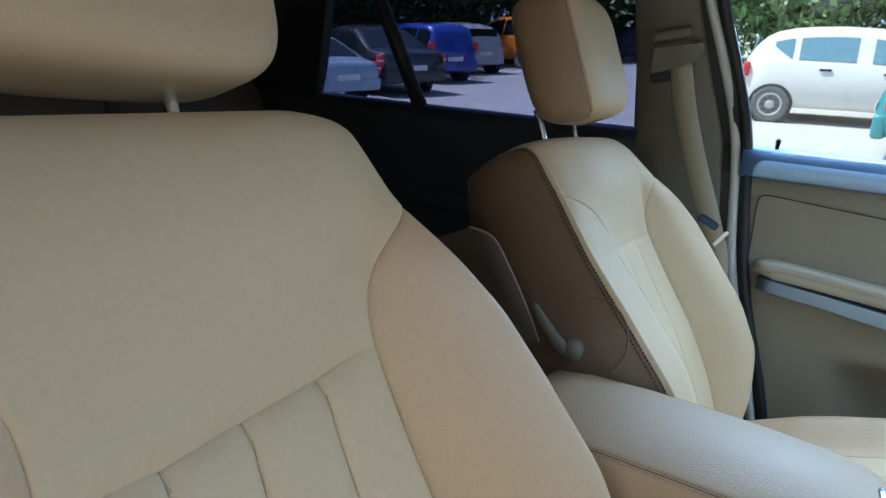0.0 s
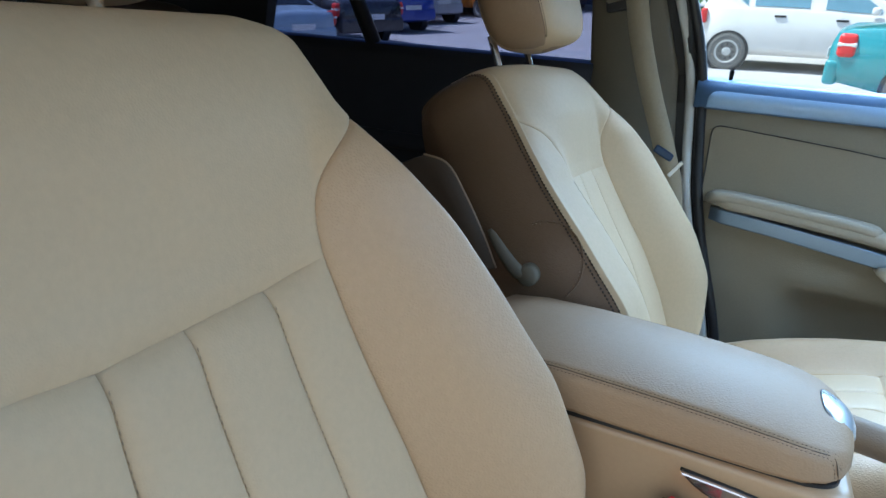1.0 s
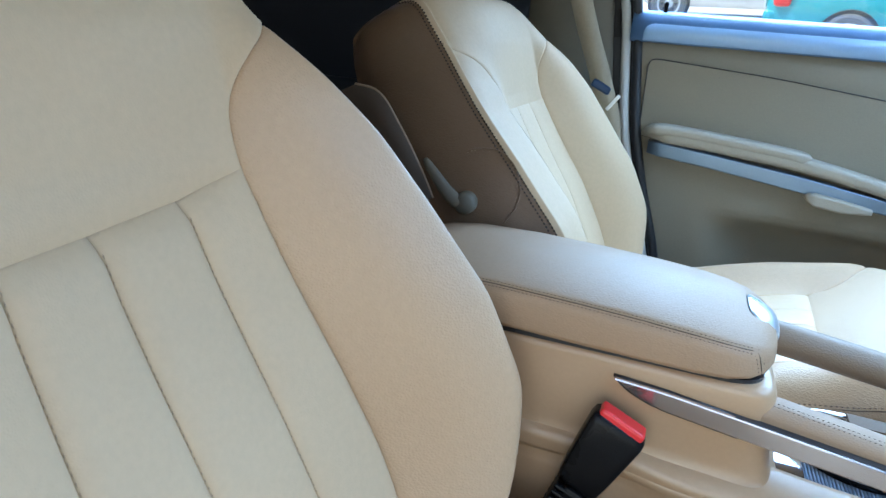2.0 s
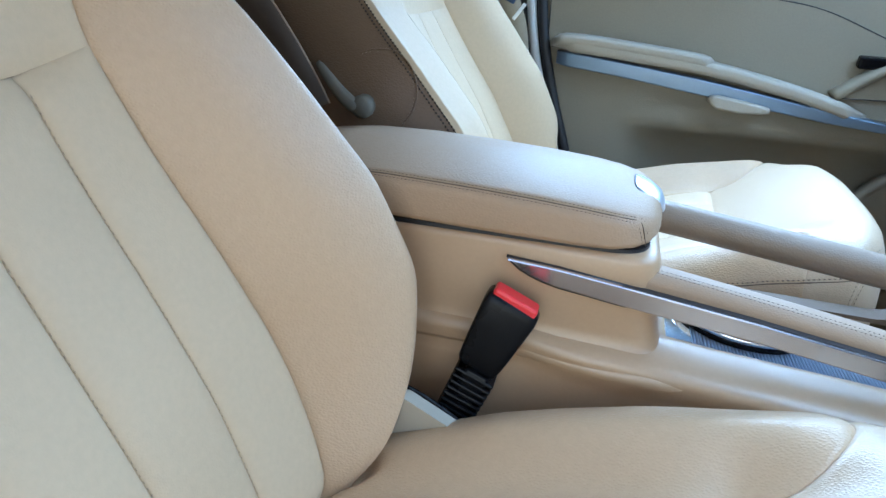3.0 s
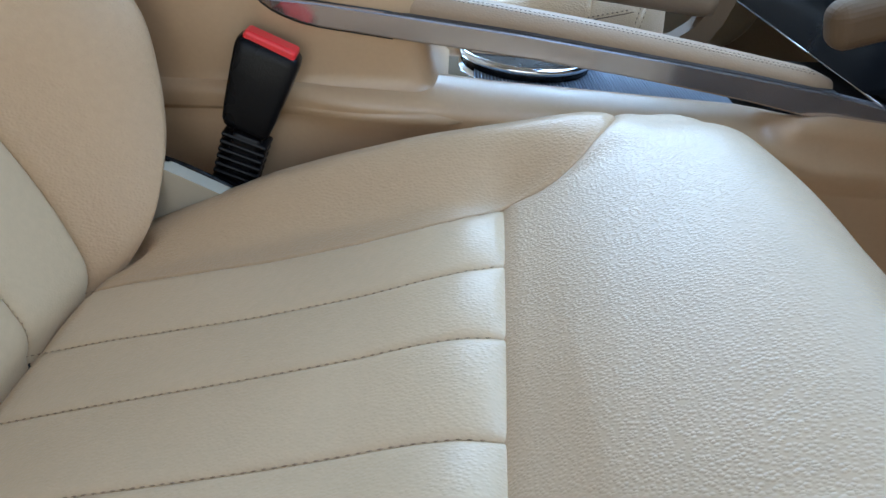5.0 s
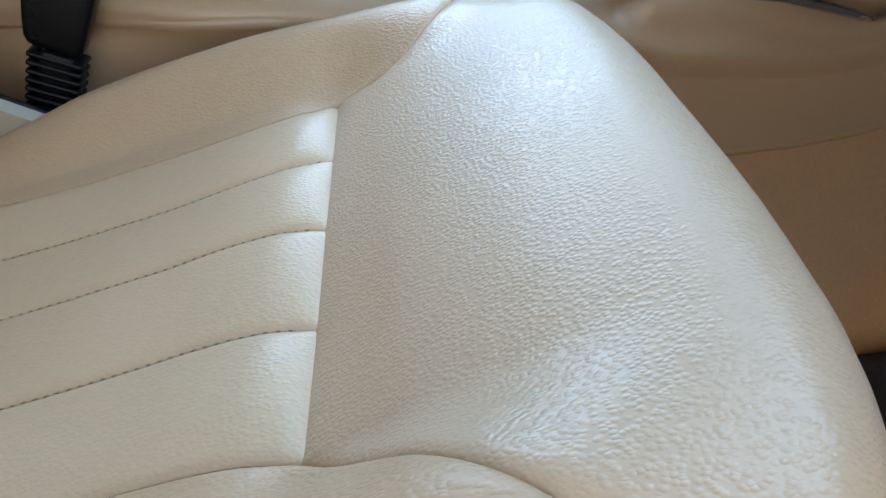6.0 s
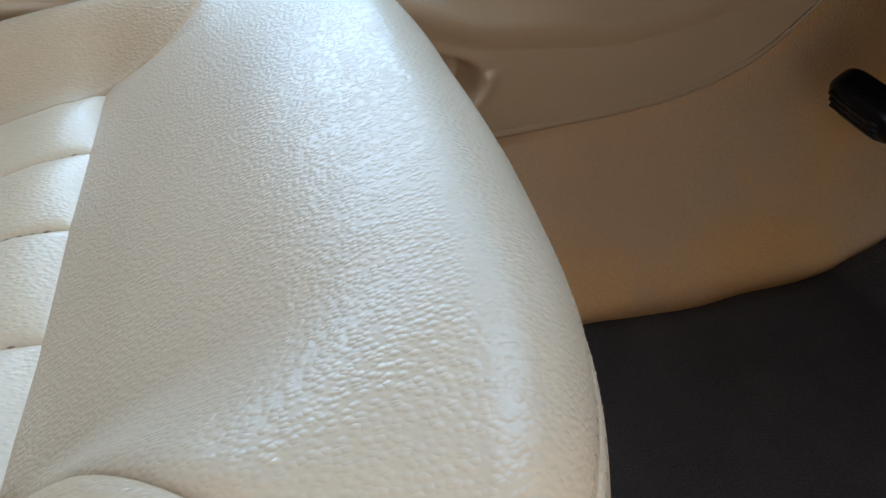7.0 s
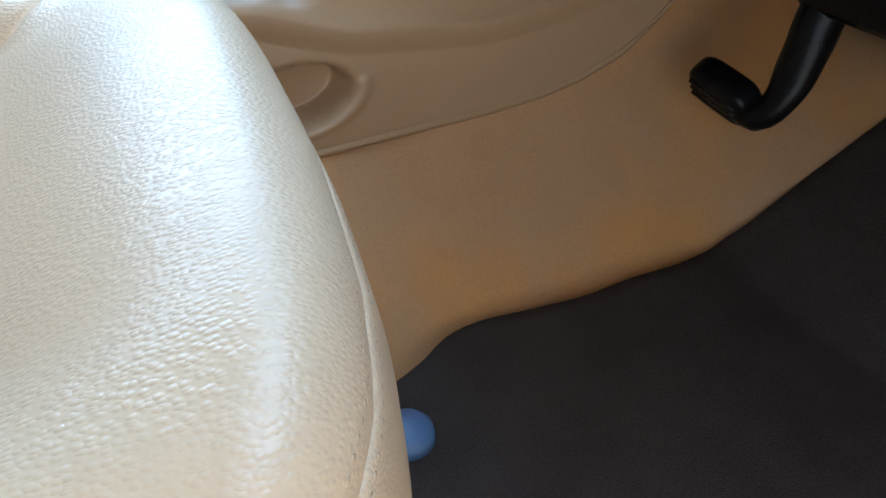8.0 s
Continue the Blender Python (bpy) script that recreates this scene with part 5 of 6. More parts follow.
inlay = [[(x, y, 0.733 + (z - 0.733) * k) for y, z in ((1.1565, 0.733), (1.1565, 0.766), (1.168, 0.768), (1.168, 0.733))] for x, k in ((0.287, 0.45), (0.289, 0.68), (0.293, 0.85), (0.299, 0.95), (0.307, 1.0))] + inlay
lofted("top_rail_inlay", inlay, material("sky_tinted_satin_inlay", (0.34, 0.50, 0.74), 0.2, vary=0.04, coat=0.4), front_door, "pale satin inlay on the top rail, sky blue put into its colour")
tube("lock_pin", [(0.32, 1.196, 0.786), (0.32, 1.196, 0.797), (0.32, 1.196, 0.806), (0.32, 1.196, 0.810)], [0.004, 0.004, 0.0052, 0.003], BLACK, front_door)
# window with its pane
gl = [(0.250, 0.79), (0.172, 1.085), (0.90, 1.10), (1.30, 0.80)]
pane = link_mesh("window_pane", [(a, float(door_y(b)) + 0.012, b) for a, b in gl] + [(a, float(door_y(b)) + 0.016, b) for a, b in gl],
                 [(3, 2, 1, 0), (4, 5, 6, 7), (0, 1, 5, 4), (1, 2, 6, 5), (2, 3, 7, 6), (3, 0, 4, 7)], CLEAR, front_door, "clear side window pane", smooth=False)
pane.visible_shadow = False
tube("rear_window_channel", [(0.250, float(door_y(0.79)), 0.785), (0.214, float(door_y(0.93)), 0.93), (0.170, float(door_y(1.10)), 1.10)], [0.013, 0.012, 0.012], DARK_TRIM, front_door, "black window channel", sides=10, up=(0, 1, 0))
tube("upper_window_frame", [(0.184, 1.09, 1.098), (0.55, 1.088, 1.106), (0.90, 1.088, 1.10), (1.30, 1.195, 0.80)], 0.018, DARK_TRIM, front_door, sides=10)

# centre pillar with belt guide and webbing
pillar = tagged(new("pillar_trim"), "olive beige centre pillar cover", "pillar", kind="structure")
rings = []
for z, x0, x1 in ((0.10, 0.20, 0.395), (0.40, 0.15, 0.302), (0.60, 0.06, 0.247), (0.80, 0.035, 0.217), (0.92, 0.030, 0.178), (1.06, 0.015, 0.136), (1.14, 0.0, 0.115)):
    y = float(door_y(min(z, 1.1))) - 0.015
    rings.append([(x0, y + 0.05, z), (x0, y + 0.006, z), (x0 + 0.008, y, z), (x0 + 0.5 * (x1 - x0), y - 0.008, z), (x1 - 0.008, y, z), (x1, y + 0.006, z), (x1, y + 0.05, z)])
lofted("pillar_cover", rings, PILLAR, pillar)
backing = [[(x0, y + 0.010, z), (x0, y + 0.035, z), (x0 + 0.12, y + 0.035, z), (x0 + 0.12, y + 0.010, z)] for z, x0, y in ((0.10, 0.37, 1.15), (0.40, 0.285, 1.15), (0.60, 0.225, 1.157), (0.735, 0.195, 1.170), (0.79, 0.165, 1.19))]
lofted("seal_channel", backing, DARK_TRIM, pillar, smooth=False)
backing = [[(x0, y + 0.004, z), (x0, y + 0.03, z), (x0 + 0.075, y + 0.03, z), (x0 + 0.075, y + 0.004, z)] for z, x0, y in ((0.79, 0.185, 1.195), (0.94, 0.145, 1.140), (1.10, 0.100, 1.085))]
lofted("upper_channel", backing, DARK_TRIM, pillar, smooth=False)
for dx, mat, r in ((0.020, SEAL, 0.0095), (0.043, DARK_TRIM, 0.010)):
    line = [(x + dx, float(door_y(min(z, 1.1))) - 0.012, z) for x, z in ((0.398, 0.10), (0.338, 0.315), (0.292, 0.45), (0.258, 0.58), (0.222, 0.80), (0.180, 0.94), (0.136, 1.06), (0.116, 1.14))]
    tube("door_seal", smooth_curve(line, 40), r, mat, pillar, "pale rubber door seal" if mat is SEAL else "black rubber door seal", sides=10, up=(0, 1, 0))
belt = empty("seat_belt", "beige belt webbing hanging from a pillar guide", "seat belt", at=(0.12, 1.08, 0.94))
BO = np.array([0.12, 1.08, 0.94])
hood = [[(x, y, z + 0.22 * (x - 0.112)) for y, z in outline] for x, outline in (
    (0.072, ((1.094, 0.972), (1.070, 0.970), (1.056, 0.958), (1.056, 0.930), (1.068, 0.922), (1.094, 0.922))),
    (0.078, ((1.094, 0.978), (1.066, 0.976), (1.050, 0.962), (1.049, 0.926), (1.064, 0.916), (1.094, 0.916))),
    (0.135, ((1.094, 0.974), (1.066, 0.972), (1.050, 0.959), (1.049, 0.930), (1.064, 0.922), (1.094, 0.922))),
    (0.158, ((1.094, 0.966), (1.068, 0.965), (1.053, 0.958), (1.052, 0.944), (1.066, 0.939), (1.094, 0.939))),
    (0.162, ((1.094, 0.962), (1.074, 0.961), (1.060, 0.956), (1.060, 0.947), (1.070, 0.943), (1.094, 0.943))))]
guide = lofted("belt_guide", [[tuple(np.array(p) - BO) for p in r] for r in hood], PILLAR, belt, "olive plastic belt guide", smooth=False)
box("guide_lip", pose(0.106 - BO[0], 1.066 - BO[1], 0.983 - BO[2], 0, -12, 0), (0.074, 0.022, 0.018), PILLAR, guide, r=0.006)
box("guide_slot", pose(0.112 - BO[0], 1.088 - BO[1], 0.915 - BO[2], 0, -12, 0), (0.082, 0.020, 0.030), DARK_TRIM, guide, r=0.004)
tape = smooth_curve([(0.128, 1.072, 0.935), (0.152, 1.066, 0.85), (0.190, 1.058, 0.75), (0.236, 1.048, 0.645), (0.265, 1.047, 0.55), (0.285, 1.05, 0.30), (0.29, 1.05, 0.12)], 60)
rings = []
for p in tape:
    rings.append([tuple(p + np.array([dx, dy, 0]) - BO) for dx, dy in ((-0.022, 0.003), (-0.022, 0.0015), (0.022, -0.0085), (0.022, -0.007))])
lofted("webbing", rings, WEBBING, belt, "beige belt webbing")
box("latch_tongue", pose(0.235 - BO[0], 1.043 - BO[1], 0.642 - BO[2], 0, 25, 0), (0.040, 0.010, 0.016), material("navy_plastic", (0.02, 0.05, 0.12), 0.4), belt, "dark blue latch tongue", r=0.004)
box("latch_plate", pose(0.262 - BO[0], 1.040 - BO[1], 0.615 - BO[2], 0, 35, 0), (0.007, 0.003, 0.036), SATIN, belt, "steel latch plate", r=0.001)

# far rear door and quarter
rear_door = tagged(new("door_2"), "rear door with tinted window, shade put into its dark colour", "car door", kind="structure")
# near-black trim colour holds the shade of the rear cabin
REAR_SKIN_SHADED = material("shade_dark_rear_trim", (0.026, 0.027, 0.033), 0.6, vary=0.1, grain=("noise", 500, 0.0003))
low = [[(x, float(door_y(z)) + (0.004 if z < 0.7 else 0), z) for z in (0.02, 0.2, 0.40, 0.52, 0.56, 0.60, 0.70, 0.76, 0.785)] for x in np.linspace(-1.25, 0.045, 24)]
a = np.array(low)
ob = link_mesh("rear_door_panel", a.reshape(-1, 3), grid_faces(a.shape[0], a.shape[1], flip=True), REAR_SKIN_SHADED, rear_door)
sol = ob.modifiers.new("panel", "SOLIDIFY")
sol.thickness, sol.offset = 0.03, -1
# deep blue reflection is put into the rear rail's base colour
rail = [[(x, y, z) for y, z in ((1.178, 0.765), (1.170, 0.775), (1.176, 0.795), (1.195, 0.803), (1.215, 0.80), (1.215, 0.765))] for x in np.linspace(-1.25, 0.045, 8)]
lofted("rear_top_rail", rail, material("sky_tinted_rear_trim", (0.05, 0.09, 0.30), 0.3, vary=0.06), rear_door, "rear belt rail, blue reflection put into its colour")
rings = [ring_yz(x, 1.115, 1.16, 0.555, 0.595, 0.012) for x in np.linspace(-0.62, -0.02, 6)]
lofted("rear_armrest", rings, REAR_SKIN_SHADED, rear_door)
gl = [(-1.16, 0.80), (-1.05, 1.06), (-0.60, 1.10), (0.0, 1.10), (0.07, 0.80)]
pane = link_mesh("rear_window_pane", [(a, float(door_y(b)) + 0.012, b) for a, b in gl] + [(a, float(door_y(b)) + 0.016, b) for a, b in gl],
                 [(4, 3, 2, 1, 0), (5, 6, 7, 8, 9)] + [(i, (i + 1) % 5, 5 + (i + 1) % 5, 5 + i) for i in range(5)], TINTED, rear_door, "dark tinted rear pane", smooth=False)
tube("window_divider", [(-0.512, float(door_y(0.80)), 0.795), (-0.56, float(door_y(0.92)), 0.92), (-0.625, float(door_y(1.08)), 1.09)], [0.019, 0.018, 0.017], DARK_TRIM, rear_door, "black window divider bar", sides=10, up=(0, 1, 0))
quarter = rounded_outline([(-1.30, 0.78), (-0.842, 0.79), (-0.808, 0.87), (-0.748, 1.045), (-0.70, 1.14), (-1.3, 1.14)], 0.02)
tagged(wall_strip("rear_pillar", quarter, DARK_TRIM, 0.035, -0.02), "dark rear pillar cover", "pillar", kind="structure")

# roof, rear and near side close the cabin
roof = [[(x, y, z) for y, z in ((-0.42, 1.10), (-0.36, 1.145), (-0.2, 1.17), (0.4, 1.185), (1.0, 1.165), (1.08, 1.14), (1.12, 1.10))] for x in (-1.5, -1.2, -0.6, 0.0, 0.5, 0.82)]
a = np.array(roof)
a[-1, :, 2] -= 0.03
a[0, :, 2] -= 0.12
ceiling = tagged(link_mesh("ceiling", a.reshape(-1, 3), grid_faces(a.shape[0], a.shape[1], flip=True), HEADLINER), "beige fabric headliner", "ceiling", kind="structure")
sol = ceiling.modifiers.new("liner", "SOLIDIFY")
sol.thickness, sol.offset = 0.03, -1
tagged(box("wall_rear", pose(-1.5, 0.39, 0.55), (0.05, 1.75, 1.25), DARK_TRIM, r=0.01), "dark tailgate trim", "wall", kind="structure")
tagged(box("wall_near", pose(-0.85, -0.455, 0.55), (1.30, 0.05, 1.20), DARK_TRIM, r=0.01), "dark near-side rear wall", "wall", kind="structure")
tagged(box("wall_front", pose(1.92, 0.39, 0.38), (0.05, 1.75, 0.78), DARK_TRIM, r=0.01), "dark bulkhead behind the dashboard", "wall", kind="structure")
# unseen near pillar, added to keep side light off the headrest
rings = []
for z, x0, x1 in ((-0.05, 0.0, 0.22), (0.40, -0.02, 0.20), (0.80, -0.05, 0.16), (1.14, -0.10, 0.10)):
    rings.append([(x0, -0.50, z), (x1, -0.50, z), (x1, -0.43, z), (x0, -0.43, z)])
tagged(lofted("near_pillar_blocker", rings, PILLAR, smooth=False), "unseen near-side centre pillar cover, added to shade the headrest", "pillar", kind="structure")
# unseen rail set outward so that no sun reaches the mat
tagged(tube("roof_rail_blocker", smooth_curve([(-1.5, -0.50, 1.0), (-0.6, -0.50, 1.11), (0.0, -0.50, 1.13), (0.82, -0.50, 1.09)], 20), 0.075, PILLAR, sides=12), "unseen near-side roof rail over the open door, added to block sun", "roof rail", kind="structure")
tagged(box("door_sill", pose(0.55, -0.47, -0.04), (2.1, 0.08, 0.12), PILLAR, r=0.02), "near-side door sill", "sill", kind="structure")
for y, tilt in ((-0.43, 1), (1.16, -1)):
    post = smooth_curve([(1.50, y, 0.74), (1.2, y + 0.02 * tilt, 0.95), (0.80, y + 0.05 * tilt, 1.14)], 16)
    tagged(tube("windscreen_pillar", post, 0.045, PILLAR), "windscreen pillar cover", "pillar", kind="structure")
# unseen panel, lengthened rearward to cut side light in the footwell
kick = [(x, z) for x, z in ((1.08, 0.0), (1.90, 0.0), (1.90, 0.76), (1.14, 0.76))]
tagged(slab("kick_panel_blocker", kick, lambda a, b, c: (a, -0.48 + c, b), 0.03, CARPET, r=0.004), "unseen carpeted kick panel, lengthened to block side light", "panel", kind="structure")

# unseen bonnet ahead of the windscreen and open near door, added to block light
BODY_PAINT = material("dark_body_paint", (0.03, 0.032, 0.036), 0.25, vary=0.05, coat=0.6)
rings = []
for x, z, half in ((1.50, 0.735, 0.80), (1.75, 0.745, 0.80), (2.1, 0.725, 0.78), (2.4, 0.685, 0.74), (2.55, 0.62, 0.70), (2.6, 0.50, 0.68)):
    rings.append([(x, 0.39 + half * t, z - 0.05 * t * t) for t in np.linspace(-1, 1, 9)] + [(x, 0.39 + half * t, z - 0.10) for t in np.linspace(1, -1, 5)])
tagged(lofted("bonnet", rings, BODY_PAINT), "unseen dark bonnet beyond the windscreen, added to block ground light", "bonnet", kind="structure")
near_door_blocker = tagged(new("door_3"), "unseen open near-side door with beige inner panel, added to block side light", "car door", kind="structure")
swing = radians(68)
DOOR_M = Matrix.Translation((1.22, -0.52, 0.0)) @ Matrix.Rotation(swing, 4, "Z")
box("open_door_panel", DOOR_M @ pose(-0.52, -0.05, 0.36), (1.04, 0.09, 0.78), DOOR_SKIN, near_door_blocker, r=0.02)
box("open_door_armrest", DOOR_M @ pose(-0.52, 0.02, 0.50), (0.62, 0.06, 0.05), DOOR_ARM, near_door_blocker, r=0.02)
frame_run = [DOOR_M @ Vector(p) for p in ((-1.03, -0.05, 0.74), (-1.12, -0.05, 1.08), (-0.55, -0.05, 1.10), (-0.04, -0.05, 0.76))]
tube("open_door_frame", [tuple(p) for p in frame_run], 0.022, DARK_TRIM, near_door_blocker)

screen_at = [(1.47, -0.34, 0.765), (0.85, -0.30, 1.12), (0.85, 1.08, 1.12), (1.47, 1.12, 0.765)]
glazing = link_mesh("windscreen", screen_at + [(x + 0.003, y, z + 0.005) for x, y, z in screen_at], [(0, 1, 2, 3), (7, 6, 5, 4), (0, 4, 5, 1), (1, 5, 6, 2), (2, 6, 7, 3), (3, 7, 4, 0)], CLEAR, smooth=False)
tagged(glazing, "clear windscreen", "window", kind="structure")
glazing.visible_shadow = False

# rear bench, the shade put into its leather colour
bench = empty("rear_bench", "beige leather rear bench, deep shade put into its colour", "car seat", at=(-0.75, 0.39, 0.0))
REAR_LEATHER_SHADED = material("shade_dark_bench_leather", (0.10, 0.075, 0.052), 0.5, vary=0.06, grain=("leather", 380, 0.0003))
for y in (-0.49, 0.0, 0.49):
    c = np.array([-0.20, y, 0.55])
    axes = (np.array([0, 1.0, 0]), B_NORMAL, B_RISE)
    lofted("bench_backrest", super_pad(c, (0.245, 0.085, 0.30), 0.35, 0.35, axes, 18, 32), REAR_LEATHER_SHADED, bench)
    lofted("bench_cushion", super_pad(np.array([0.10, y, 0.28]), (0.245, 0.27, 0.085), 0.35, 0.35, (np.array([0, 1.0, 0]), np.array([1.0, 0, 0]), np.array([0, 0, 1.0])), 18, 32), REAR_LEATHER_SHADED, bench)
    lofted("bench_headrest", super_pad(c + B_RISE * 0.36, (0.12, 0.05, 0.06), 0.45, 0.5, axes, 16, 32), REAR_LEATHER_SHADED, bench)
box("bench_base", pose(0.05, 0, 0.10), (0.5, 1.4, 0.2), DARK_TRIM, bench, r=0.03)

# ---- outside: a sunlit car park on rising ground ----
UP_OUT = Vector((-0.0246, -0.1413, 0.9897)).normalized()
AHEAD = (Vector((-0.012, 0.990, 0.143)) - UP_OUT * Vector((-0.012, 0.990, 0.143)).dot(UP_OUT)).normalized()
RIGHT = AHEAD.cross(UP_OUT)
EYE0 = Vector((0.366, -0.307, 0.811))
GROUND0 = EYE0 - UP_OUT * 1.55
LOT = Matrix(((RIGHT.x, AHEAD.x, UP_OUT.x, GROUND0.x), (RIGHT.y, AHEAD.y, UP_OUT.y, GROUND0.y), (RIGHT.z, AHEAD.z, UP_OUT.z, GROUND0.z), (0, 0, 0, 1)))

ASPHALT = material("pale_sunlit_paving", (0.40, 0.385, 0.375), 0.85, vary=0.12, vary_scale=0.6, grain=("noise", 40, 0.004), stain=0.1)
ground = box("ground", Matrix.Identity(4), (1, 1, 1), ASPHALT)
bm = bmesh.new()
bmesh.ops.create_grid(bm, x_segments=24, y_segments=24, size=600)
bm.to_mesh(ground.data)
bm.free()
ground.matrix_world = LOT
tagged(ground, "pale paved car park", "ground", kind="structure")


def lot(ahead, right, turn):
    """A pose on the car park: metres ahead and to the right of the first eye, heading turned from straight ahead."""
    return LOT @ Matrix.Translation((right, ahead, 0)) @ Matrix.Rotation(radians(turn), 4, "Z")


TYRE = material("dusty_tyre_rubber", (0.13, 0.125, 0.12), 0.85, vary=0.15)
RIM = material("steel_rim", (0.42, 0.42, 0.41), 0.45, metal=0.3, vary=0.05)
# pale blue base puts the sky's reflection into the panes
SKY_TINT_GLASS = material("sky_tinted_car_glass", (0.14, 0.26, 0.32), 0.06, vary=0.1, spec=0.8)
DARK_CAR_GLASS = material("dark_car_window_glass", (0.012, 0.016, 0.02), 0.12, vary=0.1, spec=0.3)
TAIL = material("red_tail_lamp", (0.60, 0.03, 0.03), 0.35, vary=0.05)
LAMP = material("pale_lamp_lens", (0.7, 0.7, 0.68), 0.12, vary=0.05, coat=0.5)
PLATE = material("white_plate", (0.7, 0.7, 0.7), 0.4, vary=0.03)


def car_section(half, low, belt, roof, tuck):
    """Half sections from the sill over the roof, mirrored: points (y, z)."""
    side = [(half * 0.93, low), (half * 0.99, low + 0.12), (half, low + 0.5 * (belt - low)), (half * 0.975, belt - 0.03), (half * 0.95, belt)]
    top = [(half * 0.95 - tuck * t, belt + (roof - belt) * t) for t in (0.35, 0.72, 0.93)] + [(half * 0.95 - tuck - 0.10, roof + 0.012), (half * 0.3, roof + 0.03)]
    half_line = side + top
    return half_line + [(-y, z) for y, z in half_line[::-1]]


def parked_car(m, paint, label, length=4.0, width=1.68, height=1.5, style="hatch", glazing=None):
    """Heading along its own +x. Styles: hatch, van, sedan."""
    car = empty("parked_car", label, "car", "parked cars")
    car.matrix_world = m
    L, W, H = length, width / 2, height
    glazing = glazing or DARK_CAR_GLASS
    belt = 0.60 * H
    if style == "sedan":
        prof = [(-0.5, 0.52, 0.52), (-0.49, 0.60, 0.60), (-0.46, 0.635, 0.635), (-0.36, 0.645, 0.66), (-0.27, 0.64, 0.80), (-0.17, 0.635, 0.97), (0.0, 0.63, 1.0), (0.10, 0.62, 0.97), (0.22, 0.61, 0.76), (0.29, 0.60, 0.64), (0.40, 0.57, 0.59), (0.47, 0.52, 0.54), (0.5, 0.40, 0.42)]
    elif style == "van":
        prof = [(-0.5, 0.50, 0.52), (-0.495, 0.58, 0.62), (-0.48, 0.62, 0.80), (-0.45, 0.63, 0.95), (-0.38, 0.63, 0.99), (-0.15, 0.62, 1.0), (0.05, 0.615, 0.99), (0.16, 0.61, 0.92), (0.28, 0.60, 0.74), (0.36, 0.585, 0.62), (0.43, 0.55, 0.56), (0.48, 0.47, 0.48), (0.5, 0.36, 0.37)]
    else:
        prof = [(-0.5, 0.44, 0.45), (-0.497, 0.55, 0.56), (-0.485, 0.62, 0.67), (-0.455, 0.645, 0.79), (-0.42, 0.65, 0.88), (-0.38, 0.65, 0.935), (-0.31, 0.65, 0.972), (-0.22, 0.645, 0.992), (-0.10, 0.64, 1.0), (0.03, 0.63, 0.985), (0.13, 0.61, 0.91), (0.25, 0.60, 0.72), (0.31, 0.59, 0.63), (0.41, 0.56, 0.57), (0.475, 0.49, 0.50), (0.5, 0.37, 0.38)]
    rings = []
    for x, b, r in prof:
        taper = 1.0 - 0.16 * max(0, (abs(x) - 0.38) / 0.12) ** 2
        roof = max(r, b + 0.005) * H
        low = 0.17 * H if abs(x) < 0.46 else 0.22 * H
        rings.append([(x * L, y, z) for y, z in car_section(W * taper, low, b * H, roof, 0.20 * np.clip((roof - b * H) / (0.38 * H), 0, 1))])
    lofted("body", rings, paint, car)
    # side windows, windscreens
    def roof_at(x):
        return np.interp(x, [p[0] for p in prof], [p[2] for p in prof]) * H
    def belt_at(x):
        return np.interp(x, [p[0] for p in prof], [p[1] for p in prof]) * H
    cuts = {"sedan": [(-0.235, -0.03), (-0.005, 0.19)], "van": [(-0.44, -0.30), (-0.28, -0.05), (-0.03, 0.22)], "hatch": [(-0.375, -0.300), (-0.272, -0.05), (0.012, 0.225)]}[style]
    for side in (-1, 1):
        for x0, x1 in cuts:
            low_, top_ = [], []
            for x in np.linspace(x0, x1, 8):
                b, r = belt_at(x), roof_at(x)
                z0, z1 = b + 0.045, max(b + 0.06, r - (0.135 if style == "hatch" else 0.10))
                if style == "hatch" and x0 < -0.35:
                    z0 += 0.20 * (x1 - x) / (x1 - x0)
                for z, row in ((z0, low_), (z1, top_)):
                    t = np.clip((z - b) / max(r - b, 0.01), 0, 1)
                    tk = 0.20 * np.clip((r - b) / (0.38 * H), 0, 1)
                    row.append((x * L, side * (W * 0.95 - tk * t + 0.010), z))
            v = low_ + top_ + [(x, y - side * 0.02, z) for x, y, z in low_ + top_]
            f = [(i, i + 1, 9 + i, 8 + i) for i in range(7)] + [(16 + 8 + i, 16 + 9 + i, 16 + i + 1, 16 + i) for i in range(7)]
            f += [(i + 1, i, 16 + i, 17 + i) for i in range(7)] + [(8 + i, 9 + i, 25 + i, 24 + i) for i in range(7)] + [(0, 8, 24, 16), (15, 7, 23, 31)]
            link_mesh("side_window", v, f, glazing, car, smooth=False)
        for x in ((-0.36, 0.30) if style == "hatch" else (-0.30, 0.31) if style == "van" else (-0.29, 0.32)):
            def disc(steps, sides=28):
                turn = np.linspace(0, 2 * math.pi, sides, endpoint=False)
                return loft([[(x * L + r * math.cos(a), side * (W + d), 0.30 + r * math.sin(a)) for a in turn] for d, r in steps])
            link_mesh("wheel_arch", *disc(((-0.20, 0.35), (-0.02, 0.35), (0.006, 0.345)), 32), DARK_TRIM, car, smooth=False)
            wheel = link_mesh("wheel", *disc(((-0.20, 0.29), (-0.03, 0.305), (0.012, 0.295), (0.020, 0.26), (0.014, 0.20))), TYRE, car, smooth=False)
            rim = link_mesh("rim", *disc(((-0.02, 0.20), (0.020, 0.195), (0.022, 0.175), (0.008, 0.155), (0.014, 0.07), (0.024, 0.05), (0.025, 0.01))), RIM, wheel, smooth=False)
            holes = []
            for k in range(8):
                a = k * math.pi / 4
